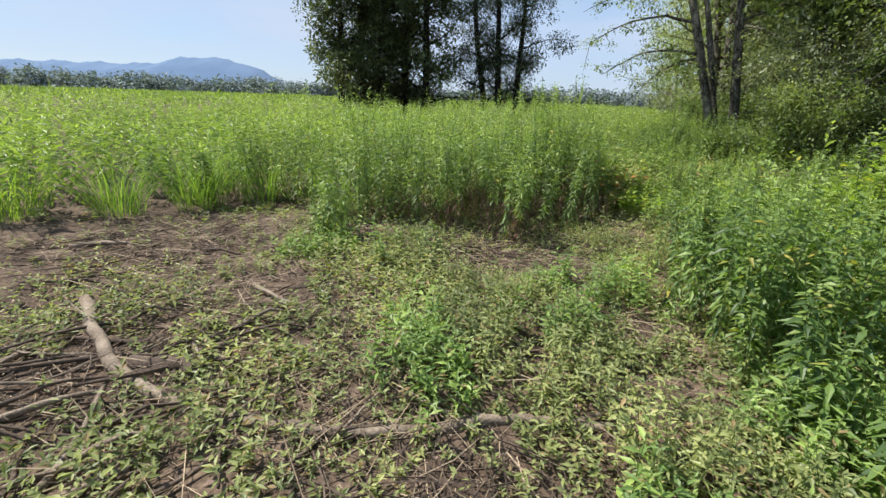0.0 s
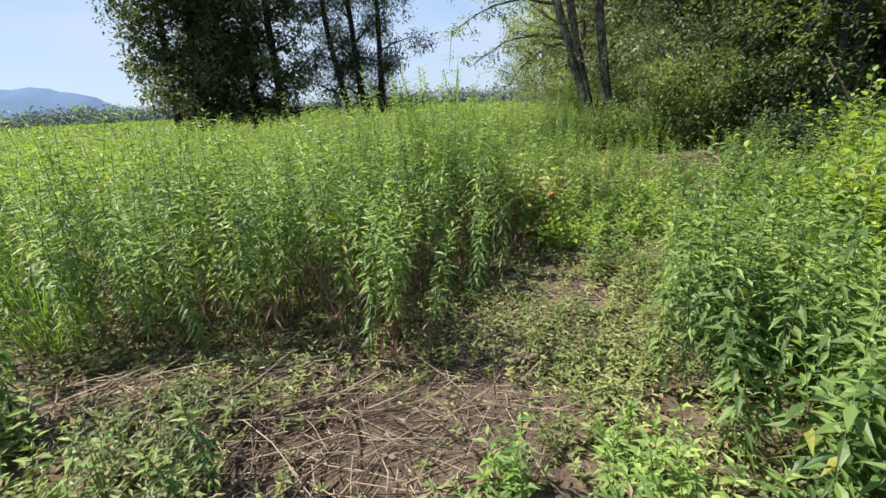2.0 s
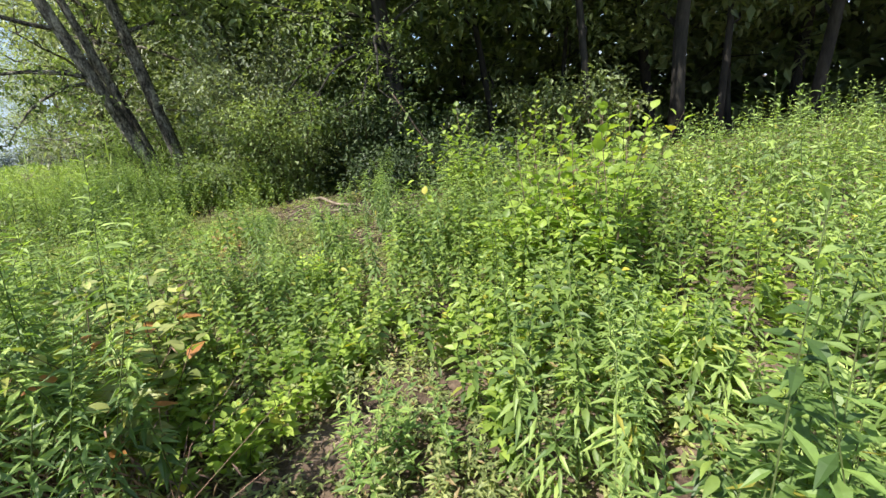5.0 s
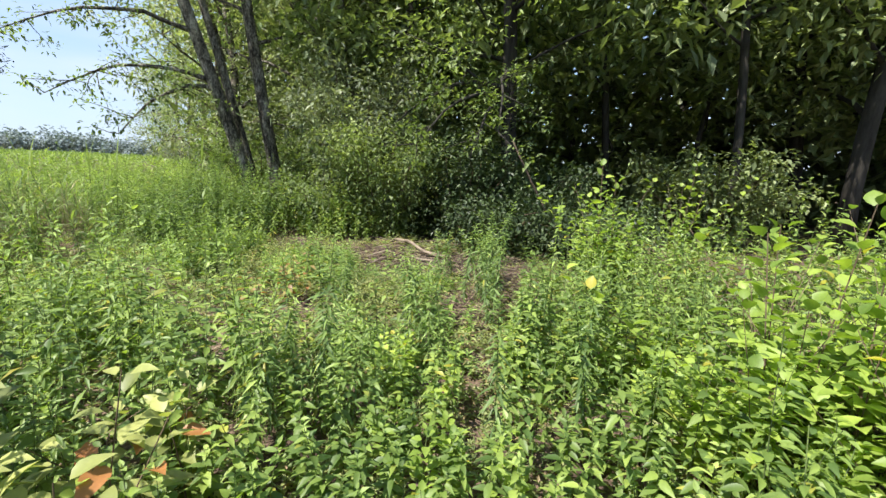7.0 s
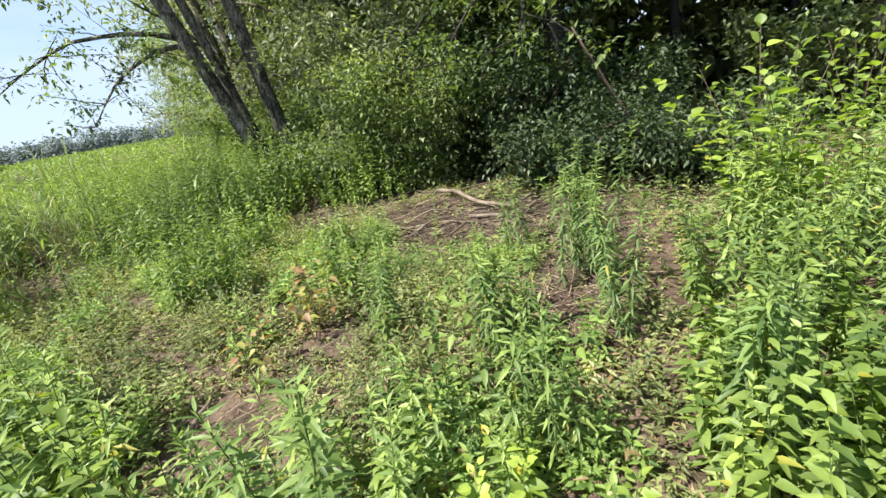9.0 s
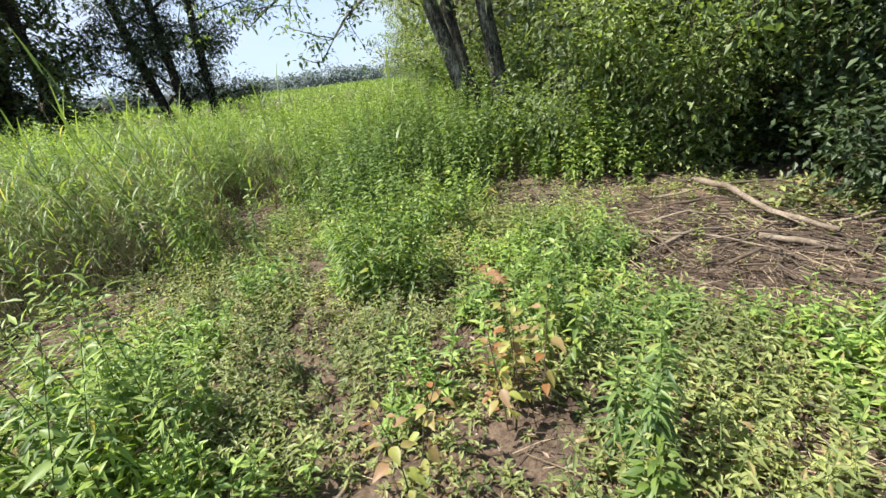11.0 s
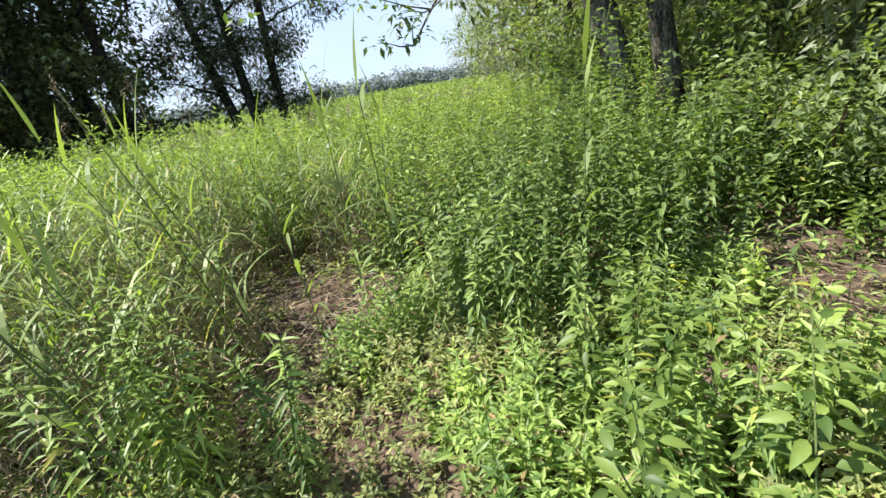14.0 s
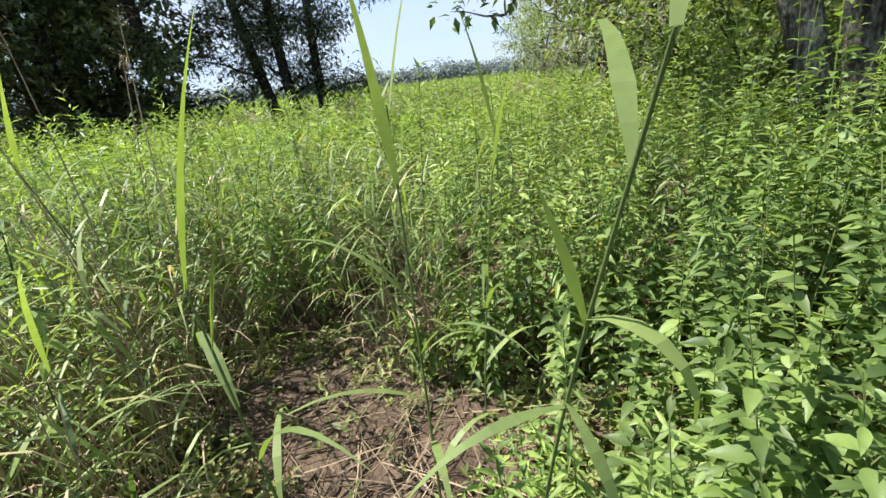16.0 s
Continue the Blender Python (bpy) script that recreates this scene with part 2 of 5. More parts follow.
def leaves(soup, o, d, length, width, fold=0.18, droop=0.15, form="full", mid=0.42):
    """Leaf blades from points o along unit ways d. Forms: rich 16, full 4, plain 2 triangles each."""
    k = len(o)
    if k == 0:
        return
    length, width = np.broadcast_to(length, k)[:, None], np.broadcast_to(width, k)[:, None]
    side = unit(np.cross(d, UP + 1e-4))
    top = unit(np.cross(side, d))
    roll = rng.normal(0, 0.35, (k, 1))
    side, top = side * np.cos(roll) + top * np.sin(roll), top * np.cos(roll) - side * np.sin(roll)
    sag = UP * droop * length
    tip = o + d * length - sag
    base = np.arange(k)[:, None]
    if form == "plain":
        c = o + d * length * mid - sag * 0.25
        v = np.stack([o, c + side * width / 2 + top * fold * width, tip, c - side * width / 2 + top * fold * width], 1)
        f = np.array([[0, 3, 2], [0, 2, 1]])
    elif form == "full":
        c = o + d * length * mid - sag * 0.22
        v = np.stack([o, c, c + side * width / 2 + top * fold * width, c - side * width / 2 + top * fold * width, tip], 1)
        f = np.array([[0, 1, 2], [0, 3, 1], [2, 1, 4], [1, 3, 4]])
    else:
        rows = [o]
        for u, w in ((0.14, 0.33), (0.34, 0.50), (0.58, 0.40), (0.80, 0.20)):
            c = o + d * length * u - sag * u ** 2
            lift = top * fold * width * w * 2
            rows += [c, c + side * width * w + lift, c - side * width * w + lift]
        v = np.stack(rows + [tip], 1)
        f = [[0, 1, 2], [0, 3, 1], [10, 13, 11], [10, 12, 13]]
        for q in (1, 4, 7):
            f += [[q, q + 3, q + 4], [q, q + 4, q + 1], [q, q + 2, q + 5], [q, q + 5, q + 3]]
        f = np.array(f)
    soup.add(v, (f[None] + base[:, :, None] * v.shape[1]))


def blades(soup, o, az, length, width, elev, bend, seg=4):
    """Grass blades: strips that leave o at the angle elev and bow over by bend (radians)."""
    k = len(o)
    if k == 0:
        return
    length, width, elev, bend = (np.broadcast_to(a, k) for a in (length, width, elev, bend))
    flat = np.stack([np.cos(az), np.sin(az), np.zeros(k)], 1)
    side = np.stack([-np.sin(az), np.cos(az), np.zeros(k)], 1)
    p, rows = o.copy(), []
    for i in range(seg + 1):
        u = i / seg
        w = width * (0.30 + 1.75 * u if u < 0.3 else 0.82 * (1 - u) / 0.7 + 0.02)
        rows += [p + side * w[:, None] / 2, p - side * w[:, None] / 2]
        a = elev - bend * ((i + 0.5) / seg) ** 1.3
        p = p + (flat * np.cos(a)[:, None] + UP * np.sin(a)[:, None]) * (length / seg)[:, None]
    v = np.stack(rows, 1)
    f = []
    for i in range(seg):
        a = 2 * i
        f += [[a, a + 1, a + 3], [a, a + 3, a + 2]]
    soup.add(v, np.array(f)[None] + np.arange(k)[:, None, None] * v.shape[1])


def stems(soup, p0, p1, p2, r0, r1):
    """Three-sided stems bent at p1."""
    k = len(p0)
    r0, r1 = np.broadcast_to(r0, k), np.broadcast_to(r1, k)
    rings = []
    for p, r in ((p0, r0), (p1, (r0 + r1) / 2), (p2, r1)):
        for a in (0, 2.094, 4.189):
            rings.append(p + np.stack([np.cos(a) * r, np.sin(a) * r, 0 * r], 1))
    v = np.stack(rings, 1)
    f = []
    for s in (0, 3):
        for i in range(3):
            j = (i + 1) % 3
            f += [[s + i, s + j, s + 3 + j], [s + i, s + 3 + j, s + 3 + i]]
    soup.add(v, np.array(f)[None] + np.arange(k)[:, None, None] * 9)


def tube(soup, pts, radii, sides=8, knots=0.0):
    """A tapered round limb through pts, with an uneven skin and closed ends."""
    pts = [Vector(p) for p in pts]
    rings, k = [], len(pts)
    ref = Vector((0.31, 0.17, 0.93))
    for i, p in enumerate(pts):
        t = (pts[min(i + 1, k - 1)] - pts[max(i - 1, 0)]).normalized()
        a = t.cross(ref if abs(t.dot(ref)) < 0.95 else Vector((1, 0, 0))).normalized()
        b = t.cross(a)
        for s in range(sides):
            w = 2 * math.pi * s / sides
            r = radii[i] * (1 + knots * random.uniform(-1, 1))
            rings.append(p + (a * math.cos(w) + b * math.sin(w)) * r)
    f = []
    for i in range(k - 1):
        for s in range(sides):
            q, e = i * sides + s, i * sides + (s + 1) % sides
            f += [[q, e, e + sides], [q, e + sides, q + sides]]
    rings += [pts[0], pts[-1]]
    for s in range(sides):
        f.append([len(rings) - 2, (s + 1) % sides, s])
        f.append([len(rings) - 1, (k - 1) * sides + s, (k - 1) * sides + (s + 1) % sides])
    soup.add([tuple(p) for p in rings], f)


def wander(a, b, n, jitter, sag=0.0):
    a, b = Vector(a), Vector(b)
    out = []
    for i in range(n):
        u = i / (n - 1)
        j = jitter * math.sin(math.pi * min(1, u * 1.2 + 0.1))
        out.append(a.lerp(b, u) + Vector((random.uniform(-j, j), random.uniform(-j, j), random.uniform(-j, j) * 0.5 - sag * math.sin(math.pi * u))))
    return out


def rise(x, y):
    """Height of the ground: low humps and ruts."""
    return (0.030 * np.sin(1.3 * x + 0.7 * y + 1) + 0.022 * np.sin(2.9 * x - 2.1 * y) + 0.016 * np.sin(5.3 * y + 1.9 * x + 2)
            + 0.014 * np.sin(9.1 * x + 4.0) * np.sin(8.3 * y) + 0.008 * np.sin(17.3 * x + 3 * y) * np.sin(15.1 * y - 4 * x)) - 0.02


def inside(x, y, poly):
    """Which points lie inside a polygon."""
    res = np.zeros(np.shape(x), bool)
    for (ax, ay), (bx, by) in zip(poly, poly[1:] + poly[:1]):
        cross = ((ay > y) != (by > y)) & (x < (bx - ax) * (y - ay) / (by - ay + 1e-12) + ax)
        res ^= cross
    return res


def discs(x, y, rows):
    """Largest of the discs' covers at each point: 1 in the middle, 0 at the rim, below 0 outside."""
    best = np.full(np.shape(x), -9.0)
    for cx, cy, r in rows:
        best = np.maximum(best, 1 - np.hypot(x - cx, y - cy) / r)
    return best


def cell(x, y, size, salt=0.0):
    """A random number for each clump of ground, with ragged borders."""
    u = np.floor((x + 0.16 * np.sin(9 * y / size ** 0.5 + salt)) / size)
    w = np.floor((y + 0.16 * np.sin(8 * x / size ** 0.5 + 2 * salt)) / size)
    v = np.sin(u * 127.1 + w * 311.7 + salt * 17.3) * 43758.5453
    return v - np.floor(v)


def scatter(x0, x1, y0, y1, step):
    gx, gy = np.meshgrid(np.arange(x0, x1, step), np.arange(y0, y1, step))
    x, y = gx.ravel(), gy.ravel()
    return x + rng.uniform(-0.55, 0.55, len(x)) * step, y + rng.uniform(-0.55, 0.55, len(y)) * step


def ragged(x, y):
    return 0.5 * np.sin(3.1 * x + 1.7 * y) + 0.5 * np.sin(-2.3 * x + 4.1 * y + 1) + 0.4 * np.sin(7.3 * x + 2) * np.sin(6.7 * y)


# Plan of the ground cover
WAY = [(-0.56, -0.99), (-0.42, -0.33), (-0.3, 0.29), (-0.27, 0.83), (-0.03, 1.55), (0.17, 2.12), (0.54, 2.58), (0.88, 3.01), (0.96, 3.16), (0.86, 4.09), (1.02, 4.22), (1.42, 4.52), (1.87, 4.86), (2.29, 5.38), (2.58, 5.73), (2.68, 5.83), (2.95, 6.03), (3.3, 6.2), (3.6, 6.4), (3.74, 6.62), (3.77, 6.82), (3.8, 7.35), (3.88, 7.88), (3.93, 8.49), (3.91, 9.02), (3.98, 9.46), (4.07, 9.92), (4.12, 10.25), (4.15, 10.71), (4.22, 11.09), (4.27, 11.53), (4.19, 12.05)]
# edge of the tall growth, from far to the west round to the wood
TALL = [(-90.57, 3.97), (-9.57, 3.87), (-5.67, 3.87), (-4.77, 4.47), (-4.07, 5.07), (-3.17, 5.37), (-2.17, 4.57), (-1.27, 4.47), (-0.17, 4.12), (0.43, 3.97), (1.1, 4.67), (1.66, 5.34), (1.9, 6.4), (2.1, 7.6), (2.2, 8.6), (1.8, 9.6), (1.2, 10.6), (0.9, 11.7), (1.5, 12.6), (3.0, 12.5), (3.35, 13.3), (3.3, 14.4), (4.2, 14.7), (5.0, 13.9), (6.0, 13.3), (7.0, 13.2), (8.0, 14.6), (11.5, 19.0), (16.0, 29.0), (29.0, 69.0), (60.0, 160.0), (-90.0, 160.0)]
BARE = [(-3.57, 3.67, 1.5), (-4.87, 2.77, 1.5), (-2.07, 2.47, 0.5), (-2.67, 1.07, 0.65), (-0.15, 3.3, 0.8), (0.45, 3.35, 0.5), (1.45, 3.95, 0.18), (0.78, 2.07, 0.4), (-0.47, 0.37, 0.5), (0.73, 1.27, 0.35), (-1.47, 4.07, 0.4), (1.62, 4.49, 0.45), (2.28, 5.14, 0.3), (4.04, 3.38, 0.34), (3.43, 3.27, 0.2), (6.7, 9.2, 0.9), (7.6, 8.7, 1.0), (7.4, 10.2, 0.8), (7.0, 11.6, 0.7), (6.8, 12.0, 0.4), (3.75, 8.5, 0.4), (4.65, 8.6, 0.28), (4.74, 9.4, 0.3), (5.95, 7.55, 0.45), (5.6, 7.2, 0.4), (7.1, 7.7, 0.6), (4.62, 5.53, 0.35), (4.25, 6.6, 0.2), (2.4, 11.4, 0.55), (4.1, 13.4, 0.75), (3.8, 14.0, 0.5), (5.7, 11.6, 0.3), (5.3, 9.95, 0.2)]


def way_gap(x, y):
    """Distance from the walked line."""
    best = np.full(np.shape(x), 99.0)
    for (ax, ay), (bx, by) in zip(WAY, WAY[1:]):
        u = np.clip(((x - ax) * (bx - ax) + (y - ay) * (by - ay)) / ((bx - ax) ** 2 + (by - ay) ** 2), 0, 1)
        best = np.minimum(best, np.hypot(x - ax - u * (bx - ax), y - ay - u * (by - ay)))
    return best


# Ground: one sheet to the horizon
def graded(a, b, fine, reach, k):
    inner = np.arange(a, b, fine)
    outer = (np.geomspace(1, reach, k) - 1) * fine + fine
    return np.concatenate([a - outer[::-1], inner, b + outer])


gx, gy = graded(-6.5, 11, 0.125, 30000, 40), graded(-3, 18, 0.125, 30000, 40)
X, Y = np.meshgrid(gx, gy)
near = np.clip(1 - np.maximum(0, np.hypot(X - 2, Y - 8) - 16) / 10, 0, 1)
Z = rise(X, Y) * near + near * (0.015 * rng.normal(size=X.shape))
nx = len(gx)
idx = np.arange(len(gy) * nx).reshape(len(gy), nx)
a, b, c, d = idx[:-1, :-1].ravel(), idx[:-1, 1:].ravel(), idx[1:, 1:].ravel(), idx[1:, :-1].ravel()
s = Soup()
s.add(np.stack([X.ravel(), Y.ravel(), Z.ravel()], 1), np.concatenate([np.stack([a, b, c], 1), np.stack([a, c, d], 1)]))
tagged(piece("ground", s, M_SOIL, smooth=True), "brown bare soil under low weeds, strewn with straw", "ground", kind="structure")


# Plants with upright stalks: the stalk, and leaves all along it
def stalk_plants(soup_leaf, soup_stem, x, y, h, m, leaf_len, leaf_w, lo=0.2, rise_lo=0.3, rise_hi=0.9, form="full", droop=0.25,
                 lean=0.10, pairs=False, stem_r=0.004, top_short=0.5, fold=0.18, z0=None, petiole=0.0, tip=None, tip_from=0.80):
    k = len(x)
    if k == 0:
        return
    base = np.stack([x, y, (rise(x, y) if z0 is None else np.broadcast_to(z0, k)) - 0.01], 1)
    tilt = rng.normal(0, lean, (k, 2))
    top = base + np.concatenate([tilt * h[:, None], h[:, None]], 1)
    mid = base * 0.5 + top * 0.5 + np.concatenate([-tilt * h[:, None] * 0.22, np.zeros((k, 1))], 1)
    if soup_stem is not None:
        stems(soup_stem, base, mid, top, stem_r, stem_r * 0.45)
    u = lo + (1 - lo) * (np.arange(m) + rng.uniform(0, 1, (k, m))) / m
    if pairs:
        u = lo + (1 - lo) * ((np.arange(m) // 2) + 0.5 + rng.uniform(-0.15, 0.15, (k, m))) / ((m + 1) // 2)
        az = rng.uniform(0, 6.28, (k, 1)) + (np.arange(m) // 2) * 1.5708 + (np.arange(m) % 2) * 3.1416 + rng.normal(0, 0.25, (k, m))
    else:
        az = rng.uniform(0, 6.28, (k, 1)) + np.arange(m) * 2.3998 + rng.normal(0, 0.3, (k, m))
    uu = u[..., None]
    pos = base[:, None] * (1 - uu) ** 2 + 2 * mid[:, None] * uu * (1 - uu) + top[:, None] * uu ** 2
    el = rise_lo + (rise_hi - rise_lo) * u ** 2 + rng.normal(0, 0.22, (k, m))
    way = np.stack([np.cos(az) * np.cos(el), np.sin(az) * np.cos(el), np.sin(el)], 2)
    size = (1 - (1 - top_short) * np.clip((u - 0.72) / 0.28, 0, 1)) * (0.75 + 0.25 * np.clip(u / 0.5, 0, 1)) * rng.uniform(0.75, 1.2, (k, m))
    pos = (pos + way * petiole).reshape(-1, 3)
    way, ln, wd = way.reshape(-1, 3), (leaf_len * size).ravel(), (leaf_w * size).ravel()
    young = (u > tip_from).ravel() if tip is not None else np.zeros(k * m, bool)
    leaves(soup_leaf, pos[~young], way[~young], ln[~young], wd[~young], fold, droop, form)
    if young.any():
        leaves(tip, pos[young], way[young], ln[young], wd[young], fold, droop * 0.6, form)


def stuff(name, soup, material, label, category, smooth=False):
    return tagged(piece(name, soup, material, smooth=smooth), label, category, kind="stuff")


# Tall goldenrod field, nearest part in full detail
sl, ss, tips = Soup(), Soup(), Soup()
x, y = scatter(-10, 8, 3, 22, 0.155)
gap = way_gap(x, y)
keep = inside(x, y, TALL) & (gap > 0.42) & (gap < 5.2) & (discs(x, y, BARE) < 0.05)
keep &= (cell(x, y, 0.5, 1) > 0.20) & (rng.random(len(x)) < 0.6 + 0.4 * cell(x, y, 0.4, 4))
keep &= ~((x < 3.4) & (x > -0.5) & (y > 11.2) & (y < 15.0) & (rng.random(len(x)) < 0.8))
x, y = x[keep], y[keep]
h = 1.26 + 0.20 * ragged(x * 0.4, y * 0.4) + 0.46 * np.exp(-((x - 0.75) / 1.3) ** 2 - ((y - 6.2) / 1.6) ** 2) + rng.normal(0, 0.13, len(x))
h *= np.where(gap[keep] < 0.9, 0.85, 1.0) * (0.64 + 0.52 * cell(x, y, 0.42, 2))
edge = gap[keep] < 1.5
for q, lo in ((edge, 0.40), (~edge, 0.22)):
    stalk_plants(sl, ss, x[q], y[q], h[q], 62, 0.100, 0.023, lo=lo, rise_lo=-0.35, rise_hi=0.6, droop=0.32, lean=0.14, stem_r=0.0036, top_short=0.62, tip=tips)
stuff("goldenrod_tips", tips, M_TIP, "bright young shoot tips of tall goldenrod", "weeds")
stuff("goldenrod_leaves", sl, M_GOLDEN, "dense stand of tall green goldenrod at the clearing's edge", "weeds")
# withered leaves hanging on the lower stalks, and last year's stalks among them
sw = Soup()
q = way_gap(x, y) < 2.6
stalk_plants(sw, None, x[q], y[q], h[q] * 0.46, 12, 0.09, 0.018, lo=0.1, rise_lo=-1.1, rise_hi=-0.5, droop=0.35, form="plain")
k = 2600
wx, wy = rng.uniform(-3.5, 3.4, k), rng.uniform(3.6, 11, k)
q = inside(wx, wy, TALL) & (way_gap(wx, wy) > 0.45) & (way_gap(wx, wy) < 2.2)
wx, wy = wx[q], wy[q]
stalk_plants(sw, sw, wx, wy, rng.uniform(0.2, 0.75, len(wx)), 5, 0.07, 0.013, lo=0.2, rise_lo=-1.0, rise_hi=-0.3, droop=0.3, lean=0.5, form="plain", stem_r=0.0028)
stuff("withered_undergrowth", sw, M_WITHER, "brown withered stalks and leaves under the goldenrod", "weeds")
stuff("goldenrod_stalks", ss, M_STEM, "lower stalks of the tall goldenrod stand", "weeds")

# middle distance
sl = Soup()
x, y = scatter(-50, 30, 3, 52, 0.27)
gap = way_gap(x, y)
keep = inside(x, y, TALL) & (gap >= 4.8) & (gap < 32) & (rng.random(len(x)) < np.clip(1.2 - gap / 20, 0.16, 1))
keep &= (np.abs(x - 2) < 12 + 1.3 * (y - 3)) | (y > 9)
x, y = x[keep], y[keep]
h = 1.22 + 0.16 * ragged(x * 0.2, y * 0.2) + rng.normal(0, 0.15, len(x))
q = cell(x, y, 0.75, 21) > 0.17
x, y, h = x[q], y[q], h[q] * (0.74 + 0.34 * cell(x[q], y[q], 0.9, 3)) * (0.88 + 0.2 * cell(x[q], y[q], 0.35, 22))
tips = Soup()
stalk_plants(sl, None, x, y, h, 30, 0.165, 0.042, lo=0.2, rise_lo=-0.4, rise_hi=0.8, form="plain", droop=0.3, top_short=0.6, tip=tips, tip_from=0.84)
stuff("meadow_tips", tips, M_TIP, "pale young tips of the meadow weeds", "meadow")
stuff("meadow_growth", sl, M_FIELD, "sunlit green meadow of waist-high weeds", "meadow")

# far field
sl = Soup()
x, y = scatter(-130, 70, 14, 160, 1.4)
gap = way_gap(x, y)
keep = inside(x, y, TALL) & (gap >= 26) & (np.abs(x - 3) < 12 + 1.15 * y)
x, y = x[keep], y[keep]
h = 1.22 + 0.12 * ragged(x * 0.1, y * 0.1) + rng.normal(0, 0.10, len(x))
stalk_plants(sl, None, x, y, h * (0.85 + 0.25 * cell(x, y, 2.5, 5)), 10, 0.42, 0.16, lo=0.45, rise_lo=0.2, rise_hi=1.1, form="plain", droop=0.1, lean=0.35, top_short=0.6)
stuff("far_meadow", sl, M_FIELD, "distant sunlit meadow growth reaching the tree line", "meadow")

# Hip-high weeds on both sides of the trodden way
EAST = [(1.13, -4.03), (1.13, 1.27), (1.05, 2.37), (1.33, 3.17), (1.77, 3.65), (2.72, 4.69), (3.68, 5.86), (4.3, 6.2), (4.9, 6.35), (5.6, 6.5), (6.4, 6.75), (7.6, 6.6), (9.72, 4.69), (12.93, 0.47), (16.43, -7.03), (5.43, -7.03)]
WEST = [(1.6, 5.7), (2.0, 5.75), (2.5, 6.2), (3.0, 6.9), (3.3, 7.8), (3.3, 8.6), (3.3, 9.6), (2.7, 10.0), (2.1, 9.2), (2.0, 7.4)]
HEART = [(1.7, 5.35), (2.3, 5.3), (3.0, 5.25), (4.4, 6.5), (4.9, 7.2), (4.0, 7.5), (3.5, 8.0), (3.1, 7.6), (2.2, 6.2)]
MID = [(5.6, 13.0, 0.9), (6.3, 12.8, 0.7), (5.0, 13.6, 0.8), (5.3, 12.6, 0.7), (6.6, 13.4, 0.9), (4.2, 11.25, 0.3), (4.75, 12.9, 0.5), (3.0, 9.3, 0.6), (4.1, 11.8, 0.35), (3.35, 12.0, 0.35), (5.15, 9.0, 0.25), (5.9, 9.9, 0.35), (5.6, 11.3, 0.4), (-1.87, 3.97, 0.3), (6.0, 12.1, 0.5), (5.8, 12.5, 0.5), (6.35, 12.2, 0.35), (6.45, 12.6, 0.4)]
x, y = scatter(0.4, 17, -7, 15, 0.118)
x, y = np.append(x, rng.normal(-1.87, 0.2, 40)), np.append(y, rng.normal(3.97, 0.15, 40))
gap, mid = way_gap(x, y), discs(x, y, MID)
east, west = inside(x, y, EAST), inside(x, y, WEST)
dense = np.where(east, np.clip(1.0 - gap / 9, 0.34, 0.75), np.where(west, 0.6, np.where(mid > 0, 0.6, 0.0)))
heart = inside(x, y, HEART)
dense = np.where(heart, np.maximum(dense, 0.6), dense) * (0.55 + 0.6 * cell(x, y, 0.42, 6)) * (cell(x, y, 0.36, 7) > 0.12) * 1.15
keep = ((gap > 0.55) | heart) & (discs(x, y, BARE) < 0.1) & (rng.random(len(x)) < dense)
x, y, gap, mid, east, heart = x[keep], y[keep], gap[keep], mid[keep], east[keep], heart[keep]
h = 0.74 + 0.20 * ragged(x * 0.6, y * 0.6) + rng.normal(0, 0.14, len(x))
h += np.where(east & (x < 2.1) & (y > 1.2) & (y < 3.6), 0.32, 0) + np.where(east & (gap > 3), 0.12, 0) - np.where(~east & (mid < 0), 0.05, 0)
h += np.where((y > 12.4) & (x > 4.8), np.where(x > 5.9, 0.45, 0.12), 0) - np.where((mid > 0) & (y < 11.4), 0.22, 0)
h = np.clip(h, 0.22, 1.4) * np.where(gap < 0.7, 0.78, 1.0)
h *= 0.72 + 0.46 * cell(x, y, 0.42, 8)
h *= np.where((heart | inside(x, y, WEST)) & (gap > 0.5), 1.22, 1.0)
h = np.where(heart & (gap < 0.5), np.minimum(h, 0.58), h)
pick = np.clip(0.35 * rng.random(len(x)) + 0.65 * cell(x, y, 0.5, 9), 0, 1)
pick = np.where(east & (x < 2.2) & (y < 2.7), 0.45 + 0.4 * pick, pick)
lime = (x > 1.8) & (x < 5.6) & (y > 3.0) & (y < 6.6)
pick = np.where((y > 12.2) & (x > 4.7), 0.42 * pick, pick)
pick = np.where(lime, np.where(pick < 0.5, 0.7 * pick, 0.84), pick)
pick = np.where((x > 1.1) & (x < 3.0) & (y > 2.5) & (y < 4.2), 0.6, pick)
h *= np.where(lime & (gap > 0.5), 0.80, 1.0)
sl, ss, sb, sy, sm, sd, tips = Soup(), Soup(), Soup(), Soup(), Soup(), Soup(), Soup()
near = gap < 3.2
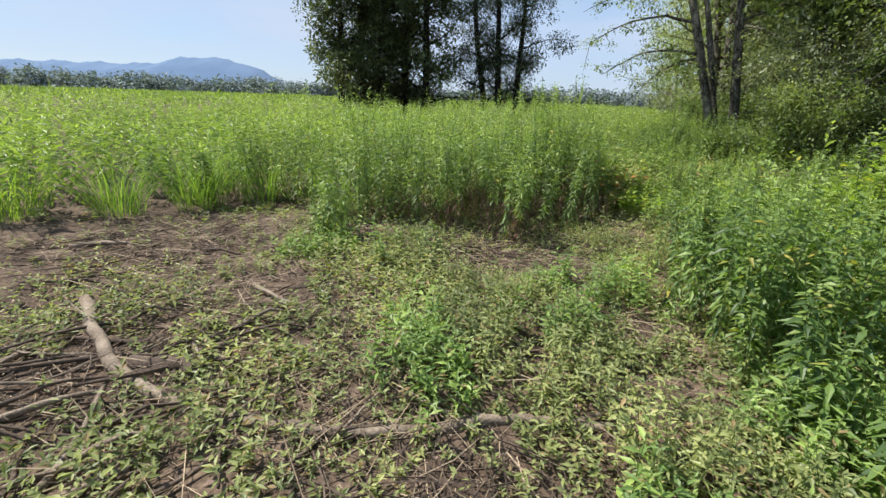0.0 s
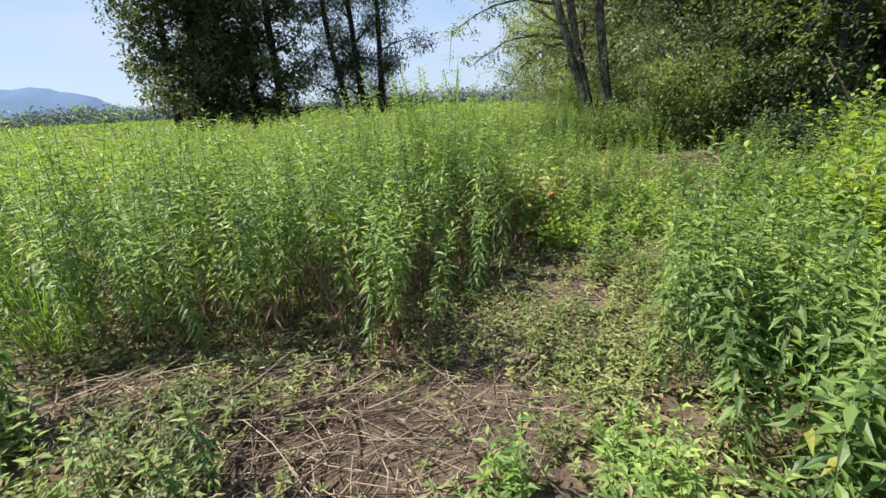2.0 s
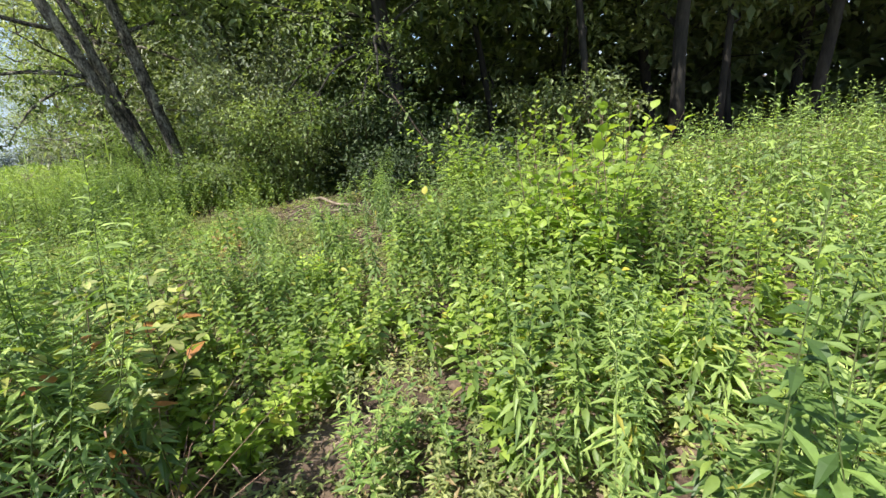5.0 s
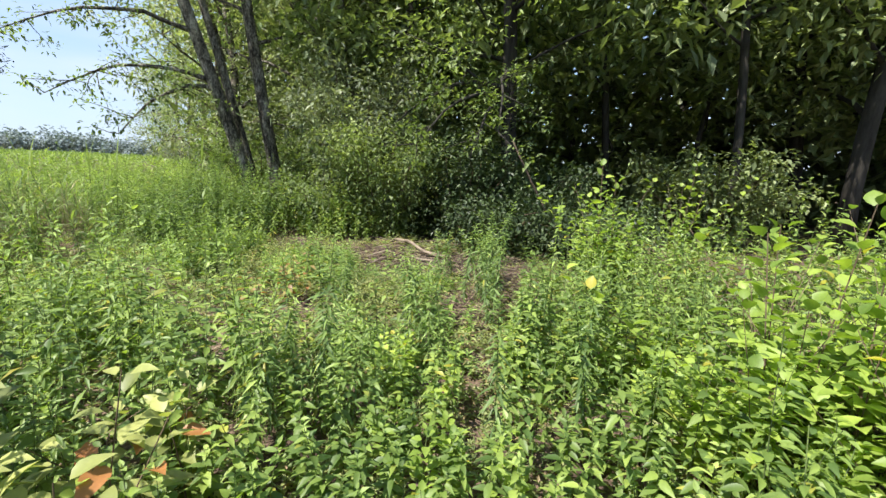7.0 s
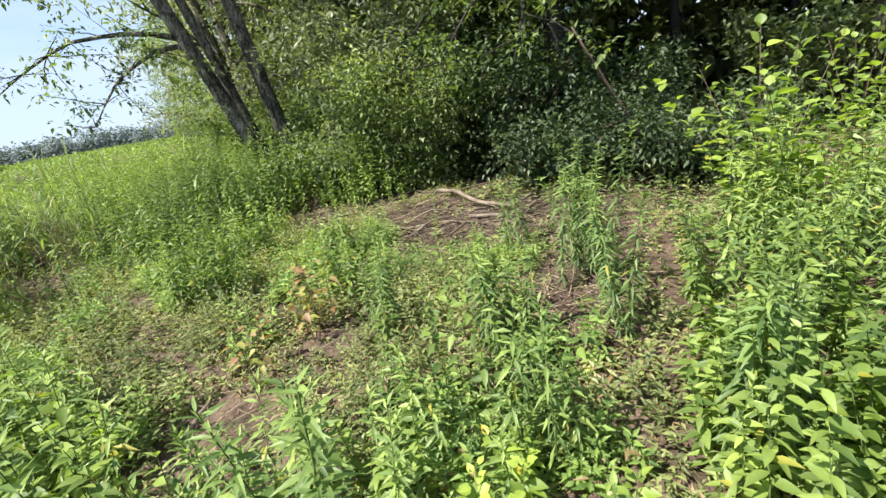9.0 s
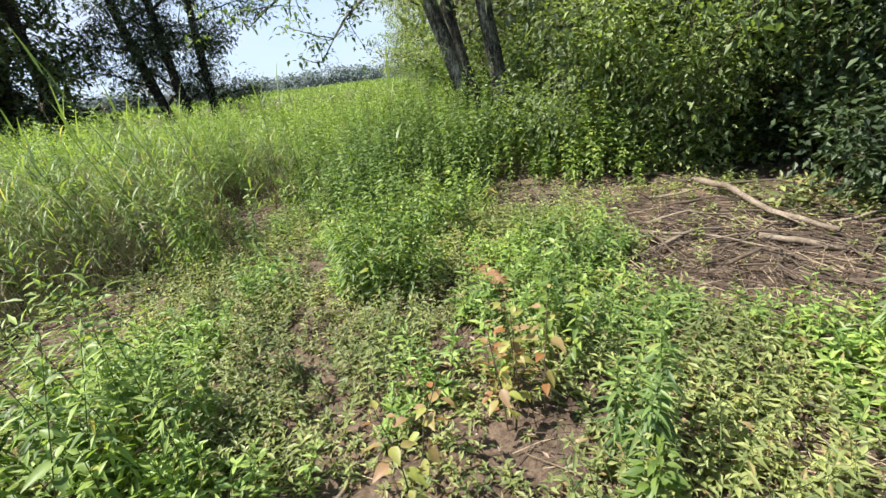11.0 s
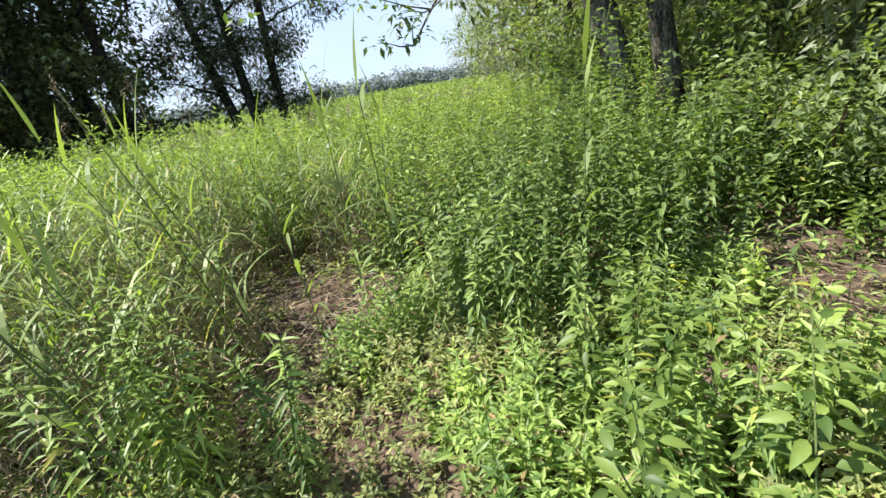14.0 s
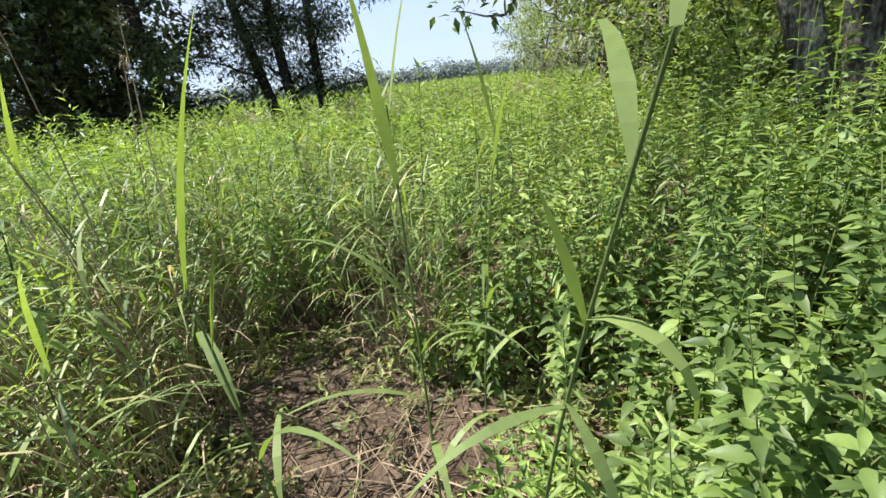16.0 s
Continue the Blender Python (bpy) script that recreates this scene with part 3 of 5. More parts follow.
for part_near, form in ((True, "full"), (False, "plain")):
    q = near == part_near
    a, b, c = q & (pick < 0.42), q & (pick >= 0.42) & (pick < 0.83), q & (pick >= 0.83)
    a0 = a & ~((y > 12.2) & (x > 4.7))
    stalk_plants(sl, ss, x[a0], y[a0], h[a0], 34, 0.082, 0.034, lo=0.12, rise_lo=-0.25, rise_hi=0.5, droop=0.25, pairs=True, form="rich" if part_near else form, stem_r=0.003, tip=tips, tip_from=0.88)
    # nettles by the wood's corner get the dimmed leaf in place of shade
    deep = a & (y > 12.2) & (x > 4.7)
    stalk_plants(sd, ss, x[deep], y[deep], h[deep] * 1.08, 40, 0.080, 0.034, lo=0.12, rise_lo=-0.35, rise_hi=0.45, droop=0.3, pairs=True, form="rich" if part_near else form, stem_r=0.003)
    g = b & (x > -0.6) & (x < 2.3) & (y < 3.7)
    b &= ~g
    stalk_plants(sm, ss, x[g], y[g], h[g] * 1.12, 50, 0.10, 0.030, lo=0.12, rise_lo=-0.5, rise_hi=0.8, droop=0.35, form=form, stem_r=0.003, tip=tips, tip_from=0.86)
    stalk_plants(sb, ss, x[b], y[b], h[b] * 1.12, 52 if part_near else 26, 0.095, 0.020 if part_near else 0.033, lo=0.12, rise_lo=-0.6, rise_hi=0.9, droop=0.38, form=form, stem_r=0.003, top_short=0.65, tip=tips, tip_from=0.82)
    stalk_plants(sy, ss, x[c], y[c], h[c] * 0.8, 30, 0.075, 0.046, lo=0.2, rise_lo=0.1, rise_hi=0.7, droop=0.2, lean=0.2, form="rich" if part_near else form, stem_r=0.003, petiole=0.02)
stuff("weed_tips", tips, M_TIP, "bright young tips of the hip-high weeds", "weeds")
stuff("shaded_nettles", sd, M_NETTLESHADE, "deep-green nettles massed by the wood's corner, shade in the leaf colour", "weeds", True)
stuff("nettle_patch", sl, M_NETTLE, "hip-high green nettles crowding the trodden way", "weeds", True)
stuff("young_goldenrod", sb, M_GOLDEN, "young goldenrod shoots mixed among nettles", "weeds")
stuff("mugwort_growth", sm, M_MUGWORT, "dark green mugwort standing beside the clearing", "weeds")
stuff("dogwood_sprouts", sy, M_LIME, "yellow-green broad-leaved dogwood sprouts among weeds", "weeds", True)
stuff("weed_stalks", ss, M_STEM, "thin green stalks of nettles and goldenrod", "weeds")

# Growth at the foot of the wood and round the two trunks
FOOT = [(6.3, 13.5), (7.0, 12.7), (7.5, 11.5), (8.4, 10.9), (9.2, 10.9), (10.4, 10.4), (11.4, 8.8), (12.4, 7.2), (13, 8.5), (12.5, 14.5), (11, 17.5), (8.4, 16)]
sl, ss = Soup(), Soup()
x, y = scatter(5.5, 14, 5, 20, 0.15)
keep = inside(x, y, FOOT) & (rng.random(len(x)) < 0.9)
keep &= cell(x, y, 0.5, 11) > 0.1
x, y = x[keep], y[keep]
h = (0.6 + 0.5 * cell(x, y, 0.6, 10)) * np.clip(0.9 + 0.25 * ragged(x * 0.7, y * 0.7) + rng.normal(0, 0.15, len(x)), 0.3, 1.6)
stalk_plants(sl, ss, x, y, h, 36, 0.088, 0.043, lo=0.06, rise_lo=-0.25, rise_hi=0.5, droop=0.25, pairs=True, form="plain")
stuff("woodside_nettles", sl, M_NETTLE, "chest-high nettles at the foot of the wood", "weeds")

# Low weeds over the clearing
sl = Soup()
x, y = scatter(-7, 9, -4.0, 15, 0.072)
cover = discs(x, y, BARE) + 0.12 * ragged(x, y)
gap = way_gap(x, y)
keep = ~inside(x, y, FOOT) & (gap < 5.0 + 0.5 * ragged(x, y)) & (rng.random(len(x)) < np.clip(0.97 - 1.4 * np.clip(cover + 0.12, 0, 1), 0.12, 1)) & (ragged(x * 1.7, y * 1.7) > -0.85)
keep &= (gap < 2.2) | (rng.random(len(x)) < 0.65)
keep &= ~(inside(x, y, TALL) & (gap > 3.5)) & ~(inside(x, y, EAST) & (gap > 2.5))
x, y, gap = x[keep], y[keep], gap[keep]
h = np.clip(0.12 + 0.07 * ragged(x * 0.8, y * 0.8) + rng.normal(0, 0.045, len(x)), 0.03, 0.34) * (0.6 + 0.7 * cell(x, y, 0.3, 12))
q = gap < 1.1
stalk_plants(sl, None, x[q], y[q], h[q], 14, 0.050, 0.017, lo=0.05, rise_lo=0.0, rise_hi=0.7, droop=0.2, lean=0.55, top_short=0.8)
stalk_plants(sl, None, x[~q], y[~q], h[~q], 11, 0.060, 0.022, lo=0.05, rise_lo=0.0, rise_hi=0.7, droop=0.2, lean=0.55, top_short=0.8, form="plain")
stuff("low_weeds", sl, M_LOW, "low sprawling green weeds over brown soil", "weeds")

# thinner growth all round the clearing
sl = Soup()
x, y = scatter(-30, 19, -20, 15, 0.31)
gap = way_gap(x, y)
keep = ~inside(x, y, FOOT) & ~inside(x, y, TALL) & (gap > 4.2 + 0.6 * ragged(x, y)) & (rng.random(len(x)) < np.clip(1.25 - gap / 24, 0, 0.9)) & (discs(x, y, BARE) < 0.1)
keep &= (cell(x, y, 0.8, 14) > 0.12) & ~(inside(x, y, EAST) & (gap < 6))
x, y, gap = x[keep], y[keep], gap[keep]
h = np.clip(0.16 + 0.05 * ragged(x * 0.5, y * 0.5) + rng.normal(0, 0.05, len(x)) + 0.10 * np.clip(1 - y, 0, 5), 0.06, 0.9) * (0.6 + 0.7 * cell(x, y, 0.9, 15))
stalk_plants(sl, None, x, y, h, 11, 0.13, 0.05, lo=0.08, rise_lo=0.0, rise_hi=0.8, droop=0.2, lean=0.45, form="plain", top_short=0.7)
stuff("outer_weeds", sl, M_LOW, "patchy green weeds round the clearing's rim", "weeds")

# brighter shin-high clumps among them
LUSH = [(1.25, 3.75, 0.5), (1.65, 4.3, 0.45), (2.05, 4.6, 0.5), (1.75, 3.9, 0.4), (4.9, 5.6, 0.5), (4.3, 6.8, 0.5), (0.28, 2.07, 0.95), (-0.27, 1.47, 0.8), (0.73, 2.77, 0.5), (-0.42, 2.47, 0.6), (-1.97, 3.57, 0.5), (-0.97, 3.17, 0.4), (0.63, 0.37, 0.6), (1.63, 0.77, 0.9), (3.4, 9.2, 0.6), (4.3, 9.5, 0.6), (5.4, 9.3, 0.8), (6.0, 10.1, 0.9), (5.5, 10.9, 0.9), (3.3, 9.9, 0.6)] + [ (4.9, 11.7, 0.9), (4.7, 12.7, 0.8), (3.5, 10.8, 0.7), (3.0, 10.4, 0.5), (6.0, 12.2, 0.9), (6.5, 10.8, 0.7), (5.6, 8.6, 0.6), (6.1, 8.1, 0.5), (5.3, 7.3, 0.5), (6.3, 9.0, 0.5), (6.4, 9.8, 0.6), (6.9, 10.6, 0.4), (6.6, 11.5, 0.5), (5.0, 7.9, 0.6), (4.3, 7.5, 0.5), (3.4, 11.6, 0.5), (4.4, 10.7, 0.5)]
sl, ss, sb = Soup(), Soup(), Soup()
x, y = scatter(-2.6, 8, -1, 15, 0.074)
keep = (discs(x, y, LUSH) > 0.35 * rng.random(len(x))) & (discs(x, y, BARE) < 0.3) & (way_gap(x, y) > 0.12) & (rng.random(len(x)) < 0.85)
x, y = x[keep], y[keep]
h = np.clip(0.23 + 0.10 * ragged(x * 0.9, y * 0.9) + rng.normal(0, 0.07, len(x)), 0.08, 0.55) * (0.65 + 0.7 * cell(x, y, 0.35, 13)) + np.where(y < 3.2, 0.07, 0.0)
q = ragged(x * 0.7 + 5, y * 0.7) > 0.0
stalk_plants(sl, ss, x[q], y[q], h[q], 19, 0.082, 0.024, lo=0.12, rise_lo=0.05, rise_hi=0.8, droop=0.22, lean=0.2, stem_r=0.0025)
stalk_plants(sb, ss, x[~q], y[~q], h[~q], 19, 0.062, 0.018, lo=0.1, rise_lo=-0.1, rise_hi=0.7, droop=0.25, lean=0.25, stem_r=0.0025)
stuff("weed_clumps", sl, M_CLUMP, "bright green shin-high weed clumps in the clearing", "weeds")
stuff("pale_weed_clumps", sb, M_LOW, "pale yellowish-green weed clumps in the clearing", "weeds")
stuff("clump_stems", ss, M_STEM, "fine stems of the shin-high weeds", "weeds")

# Reed grass
REEDS = [(1.0, 12.6, 1.3), (2.2, 13.1, 1.1), (2.9, 13.0, 0.8), (2.5, 14.4, 1.1), (1.2, 14.2, 1.4), (0.2, 11.5, 1.1), (3.0, 15.4, 0.9), (4.0, 15.8, 0.8), (0.9, 10.6, 0.6), (3.2, 12.4, 0.35), (4.5, 14.4, 0.4)]
sl, ss = Soup(), Soup()
x, y = scatter(-2, 6, 9, 18, 0.125)
keep = (discs(x, y, REEDS) > 0.2 * rng.random(len(x))) & (way_gap(x, y) > 0.7)
x, y = x[keep], y[keep]
h = np.clip(0.95 + rng.normal(0, 0.2, len(x)), 0.4, 1.5)
k = len(x)
base = np.stack([x, y, rise(x, y) - 0.01], 1)
tilt = np.stack([rng.normal(-0.14, 0.15, k), rng.normal(-0.02, 0.15, k)], 1)
top = base + np.concatenate([tilt * h[:, None], h[:, None]], 1)
stems(ss, base, (base + top) / 2 - np.concatenate([tilt * h[:, None] * 0.15, np.zeros((k, 1))], 1), top, 0.0035, 0.0015)
for i in range(7):
    u = 0.15 + 0.85 * (i + rng.random(k)) / 7
    blades(sl, base + (top - base) * u[:, None], rng.uniform(0, 6.28, k), rng.uniform(0.25, 0.5, k), rng.uniform(0.012, 0.022, k), rng.uniform(0.6, 1.25, k), rng.uniform(0.7, 2.3, k))
for i in range(3):
    b2 = base + np.concatenate([rng.normal(0, 0.06, (k, 2)), np.zeros((k, 1))], 1)
    low = h * rng.uniform(0.3, 0.75, k)
    t2 = b2 + np.concatenate([rng.normal(0, 0.28, (k, 2)) * low[:, None], low[:, None]], 1)
    stems(ss, b2, (b2 + t2) / 2 + rng.normal(0, 0.012, (k, 3)), t2, 0.0032, 0.0014)
    blades(ss, b2 + (t2 - b2) * rng.uniform(0.2, 0.9, (k, 1)), rng.uniform(0, 6.28, k), rng.uniform(0.15, 0.35, k), rng.uniform(0.007, 0.014, k), rng.uniform(0.2, 1.0, k), rng.uniform(1.5, 2.8, k))
stuff("reed_grass", sl, M_REED, "arching green reed grass with dry straw-coloured bases", "grass")
stuff("reed_stems", ss, M_STRAW, "straw-coloured leaning stems of reed grass", "grass")

# grass tufts at the western edge of the tall growth
sl = Soup()
for cx, cy, r, k in ((-4.07, 5.17, 0.35, 260), (-4.87, 4.67, 0.3, 220), (-3.36, 5.58, 0.3, 180), (-5.87, 4.17, 0.35, 220), (-4.5, 6, 0.5, 260), (-6.77, 4.37, 0.5, 240), (-2.07, 4.97, 0.2, 90), (-2.75, 5.71, 0.3, 120)):
    ang, rr = rng.uniform(0, 6.28, k), r * np.sqrt(rng.random(k))
    x, y = cx + rr * np.cos(ang), cy + rr * np.sin(ang)
    blades(sl, np.stack([x, y, rise(x, y)], 1), ang + rng.normal(0, 0.6, k), rng.uniform(0.5, 1.1, k), rng.uniform(0.008, 0.014, k), rng.uniform(1.1, 1.5, k), rng.uniform(0.2, 1.3, k))
stuff("grass_tufts", sl, M_GRASS, "long-bladed green grass tufts beside the goldenrod", "grass")

# Straw and twig litter
ss, sw = Soup(), Soup()
x, y = scatter(-6, 9, -2, 16, 0.075)
cover = discs(x, y, BARE)
keep = (rng.random(len(x)) < np.clip(0.22 + 1.1 * cover, 0.05, 0.9)) & ~inside(x, y, FOOT)
x, y = x[keep], y[keep]
k = len(x)
ang, ln = rng.uniform(0, 6.28, k), rng.uniform(0.05, 0.32, k)
z = rise(x, y) + rng.uniform(0.004, 0.03, k)
p0 = np.stack([x, y, z], 1)
p2 = p0 + np.stack([np.cos(ang) * ln, np.sin(ang) * ln, rng.normal(0, 0.02, k)], 1)
p2[:, 2] = np.maximum(p2[:, 2], rise(p2[:, 0], p2[:, 1]) + 0.004)
half = rng.random(k) < 0.6


def lying(soup, p0, p2, r):
    k = len(p0)
    d = unit(p2 - p0)
    s1 = unit(np.cross(d, UP))
    s2 = np.cross(s1, d)
    mid = (p0 + p2) / 2 + s1 * rng.normal(0, 0.012, (k, 1))
    rings = []
    for p, q in ((p0, 1.0), (mid, 0.9), (p2, 0.6)):
        for w in (0, 2.094, 4.189):
            rings.append(p + (s1 * np.cos(w) + s2 * np.sin(w)) * r[:, None] * q)
    v = np.stack(rings, 1)
    f = []
    for s in (0, 3):
        for i in range(3):
            j = (i + 1) % 3
            f += [[s + i, s + j, s + 3 + j], [s + i, s + 3 + j, s + 3 + i]]
    soup.add(v, np.array(f)[None] + np.arange(k)[:, None, None] * 9)


heap = [(-0.9, 4.0, 0.7), (-0.3, 3.7, 0.7), (0.3, 3.6, 0.7), (0.8, 3.9, 0.4), (1.4, 3.95, 0.5), (-1.4, 4.2, 0.6), (5.8, 7.4, 0.8), (5.0, 7.9, 0.6), (-1.17, 1.27, 1.3), (0.03, 0.07, 1.0), (-0.37, 3.92, 0.9), (0.23, 3.87, 0.7), (-1.17, 4.17, 0.7), (0.84, 4.1, 0.5), (7.4, 8.9, 1.7), (6.6, 9.6, 0.9), (7.1, 11.4, 0.9), (5.8, 7.4, 0.7), (-0.17, 3.57, 1.1), (4.1, 13.4, 0.8), (0.63, 3.77, 0.5), (-0.47, 0.37, 0.6), (0.78, 2.07, 0.4), (-2.37, 1.57, 1.3), (-3.57, 3.57, 1.3)]
k = 52000
x, y = rng.uniform(-5, 9, k), rng.uniform(-0.5, 14.5, k)
keep = rng.random(k) * 0.7 < discs(x, y, heap)
x, y = x[keep], y[keep]
k = len(x)
ang, ln = rng.uniform(0, 6.28, k), rng.uniform(0.15, 0.6, k)
h0 = np.stack([x, y, rise(x, y) + rng.uniform(0.01, 0.06, k)], 1)
h2 = h0 + np.stack([np.cos(ang) * ln, np.sin(ang) * ln, rng.normal(0, 0.03, k)], 1)
h2[:, 2] = np.maximum(h2[:, 2], rise(h2[:, 0], h2[:, 1]) + 0.01)
pick = rng.random(k) + np.where(x > 6, 0.18, 0.0)
lying(ss, h0[pick < 0.55], h2[pick < 0.55], rng.uniform(0.0015, 0.0038, (pick < 0.55).sum()))
lying(sw, h0[pick >= 0.55], h2[pick >= 0.55], rng.uniform(0.002, 0.006, (pick >= 0.55).sum()))
lying(ss, p0[half], p2[half], rng.uniform(0.0012, 0.003, half.sum()))
lying(sw, p0[~half], p2[~half], rng.uniform(0.0015, 0.006, (~half).sum()))
stuff("straw_litter", ss, M_STRAW, "dry straw-coloured stalks littering the soil", "litter")
k = 9000
x, y = rng.uniform(-6, 9, k), rng.uniform(-2, 15.5, k)
keep = (way_gap(x, y) < 5) & (rng.random(k) < np.clip(0.35 + discs(x, y, BARE), 0.1, 1)) & ~inside(x, y, FOOT)
x, y = x[keep], y[keep]
k = len(x)
size = 0.005 + 0.02 * rng.random(k) ** 3
octa = np.array([[1, 0, 0], [0, 1, 0], [-1, 0, 0], [0, -1, 0], [0, 0, 0.7], [0, 0, -0.7]])
v = np.stack([x, y, rise(x, y) + size * 0.3], 1)[:, None] + (octa + rng.normal(0, 0.25, (k, 6, 3))) * size[:, None, None]
f = np.array([[0, 1, 4], [1, 2, 4], [2, 3, 4], [3, 0, 4], [1, 0, 5], [2, 1, 5], [3, 2, 5], [0, 3, 5]])
sf = Soup()
sf.add(v, f[None] + np.arange(k)[:, None, None] * 6)
stuff("soil_clods", sf, M_SOIL, "crumbled brown soil clods on bare patches", "soil")
k = 16000
x, y = rng.uniform(-6, 9, k), rng.uniform(-2, 15.5, k)
keep = (way_gap(x, y) < 5) & (rng.random(k) < np.clip(0.55 + discs(x, y, BARE), 0.25, 1))
x, y = x[keep], y[keep]
k = len(x)
sf = Soup()
az = rng.uniform(0, 6.28, k)
leaves(sf, np.stack([x, y, rise(x, y) + rng.uniform(0.006, 0.025, k)], 1), unit(np.stack([np.cos(az), np.sin(az), rng.normal(0, 0.25, k)], 1)), rng.uniform(0.02, 0.07, k), rng.uniform(0.008, 0.03, k), 0.3, 0.05, "plain")
stuff("leaf_litter", sf, M_FLAKE, "curled brown dead leaves and bark flakes on soil", "litter")
stuff("twig_litter", sw, M_DARKWOOD, "dark broken twigs scattered over the soil", "litter")


# Trees
def crown_leaves(soup, centres, radii, per, size, form="plain", flat=0.8, ratio=0.55, droop=0.2):
    """Leaves in uneven clumps round the centres."""
    c = np.repeat(np.asarray(centres, float), per, 0)
    r = np.repeat(np.asarray(radii, float), per)
    k = len(c)
    d = unit(rng.normal(size=(k, 3)))
    o = c + d * (r * rng.random(k) ** 0.45)[:, None] * np.array([1, 1, flat])
    way = unit(d * 0.5 + rng.normal(size=(k, 3)) * np.array([0.8, 0.8, 0.5]) + np.array([0, 0, -0.12]))
    ln = size * rng.uniform(0.6, 1.3, k)
    leaves(soup, o, way, ln, ln * ratio, 0.15, droop, form)


def tree(label, category, base, height, radius, lean, material, bark, limbs=9, spread=3.0, low=0.3, per=90, clump=0.9, leaf=0.2, group="", ratio=0.55, extra=4, sides=10, droop=0.2, bow=0.15, split=True, arms=()):
    """One tree: tapered trunk, limbs, and a crown of many small leaves in clumps along the limbs.
    arms: long drooping limbs with few leaves, each as its start height and its end from the foot."""
    root = new("tree")
    root.location = base
    st, sc, joined = Soup(), Soup(), Soup()
    n = 12
    ph, ph2 = random.uniform(0, 6.28), random.uniform(0, 6.28)
    pts = [Vector((0, 0, -0.15))]
    for i in range(1, n + 1):
        u = i / n
        pts.append(Vector((lean[0] * height * u + bow * math.sin(5 * u + ph) * u * 2, lean[1] * height * u + bow * math.sin(4.3 * u + ph2) * u * 2, height * u)))
    tube(st, pts, [radius * (1.3 if i == 0 else (1 - 0.92 * i / n) ** 0.8 + 0.02) for i in range(n + 1)], sides, 0.07)
    piece("trunk", st, bark, root, smooth=True)
    centres, sizes = [], []

    def limb_part(soup):
        if split:
            piece("limb", soup, bark, root, smooth=True)

    for j in range(limbs):
        sb = Soup() if split else joined
        u = low + (0.97 - low) * (j + random.random() * 0.8) / limbs
        i = min(int(u * n), n - 1)
        p = pts[i].lerp(pts[i + 1], u * n - i)
        az = j * 2.4 + random.uniform(-0.5, 0.5)
        reach = spread * (1.05 - 0.55 * abs(u - 0.45)) * random.uniform(0.7, 1.15)
        end = p + Vector((math.cos(az) * reach, math.sin(az) * reach, reach * random.uniform(0.1, 0.65)))
        mids = wander(p, end, 6, reach * 0.06, -reach * 0.06)
        r = radius * (1 - u * 0.8) * 0.42
        tube(sb, mids, [r * (1 - 0.85 * q / 5) for q in range(6)], 5, 0.05)
        for q in (2, 3, 4, 5):
            centres.append(tuple(mids[q] + Vector((random.gauss(0, 0.3), random.gauss(0, 0.3), random.gauss(0, 0.25)))))
            sizes.append(clump * random.uniform(0.6, 1.15))
        for q in range(extra):
            m2 = mids[random.choice((2, 3, 4, 5))]
            e2 = m2 + Vector((random.gauss(0, 1), random.gauss(0, 1), random.gauss(0.1, 0.6))) * spread * 0.3
            tube(sb, [m2] + wander(m2, e2, 4, 0.08)[1:], [r * 0.35, r * 0.25, r * 0.15, r * 0.06], 4)
            centres.append(tuple(e2))
            sizes.append(clump * random.uniform(0.5, 0.95))
        limb_part(sb)
    if not split:
        tagged(piece("branchwork", joined, bark, root, smooth=True), kind="stuff")
    crown_leaves(sc, centres, sizes, per, leaf, ratio=ratio, droop=droop)
    for z0, end in arms:
        sb = Soup()
        i = min(int(z0 / height * n), n - 1)
        p, end = pts[i].lerp(pts[i + 1], z0 / height * n - i), Vector(end)
        mids = wander(p, end, 8, 0.10, -0.45)
        tube(sb, mids, [0.055 * (1 - 0.85 * q / 7) for q in range(8)], 6, 0.05)
        cs = []
        for q in range(16):
            m2 = mids[random.choice((2, 3, 4, 5, 6, 7))]
            e2 = m2 + Vector((random.gauss(0, 0.5), random.gauss(0, 0.5), random.gauss(-0.15, 0.35)))
            tube(sb, [m2] + wander(m2, e2, 4, 0.05)[1:], [0.012, 0.009, 0.006, 0.003], 4)
            cs += [tuple(e2), tuple(m2.lerp(e2, 0.6))]
        crown_leaves(sc, cs, [0.22] * len(cs), 14, 0.11, ratio=0.5, form="full")
        piece("limb", sb, bark, root, "thin drooping limb with sparse leaves", True)
    piece("crown", sc, material, root)
    return tagged(root, label, category, group)


# dark group of trees standing in the meadow
random.seed(2)
for bx, by, hh, rad, ln in ((-8.9, 34, 15, 0.26, -0.03), (-7.6, 35.5, 17, 0.32, -0.01), (-6.0, 34.5, 18, 0.34, 0.02), (-4.5, 36, 18, 0.34, -0.02), (-2.9, 35, 17, 0.30, 0.04), (-6.6, 37.5, 17, 0.3, 0.0)):
    tree("tall dark-leaved tree in a meadow group", "tree", (bx, by, 0), hh, rad, (ln, 0), M_DARKTREE, M_BARKDARK, 20, 3.0, 0.04, 105, 1.25, 0.27, "meadow tree group", extra=3, sides=8, bow=0.3)
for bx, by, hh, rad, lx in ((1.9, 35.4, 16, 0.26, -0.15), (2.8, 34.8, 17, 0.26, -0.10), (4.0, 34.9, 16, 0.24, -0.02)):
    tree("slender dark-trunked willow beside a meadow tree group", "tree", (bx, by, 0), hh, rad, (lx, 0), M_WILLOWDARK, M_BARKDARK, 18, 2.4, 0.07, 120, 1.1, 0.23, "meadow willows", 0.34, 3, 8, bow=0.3)

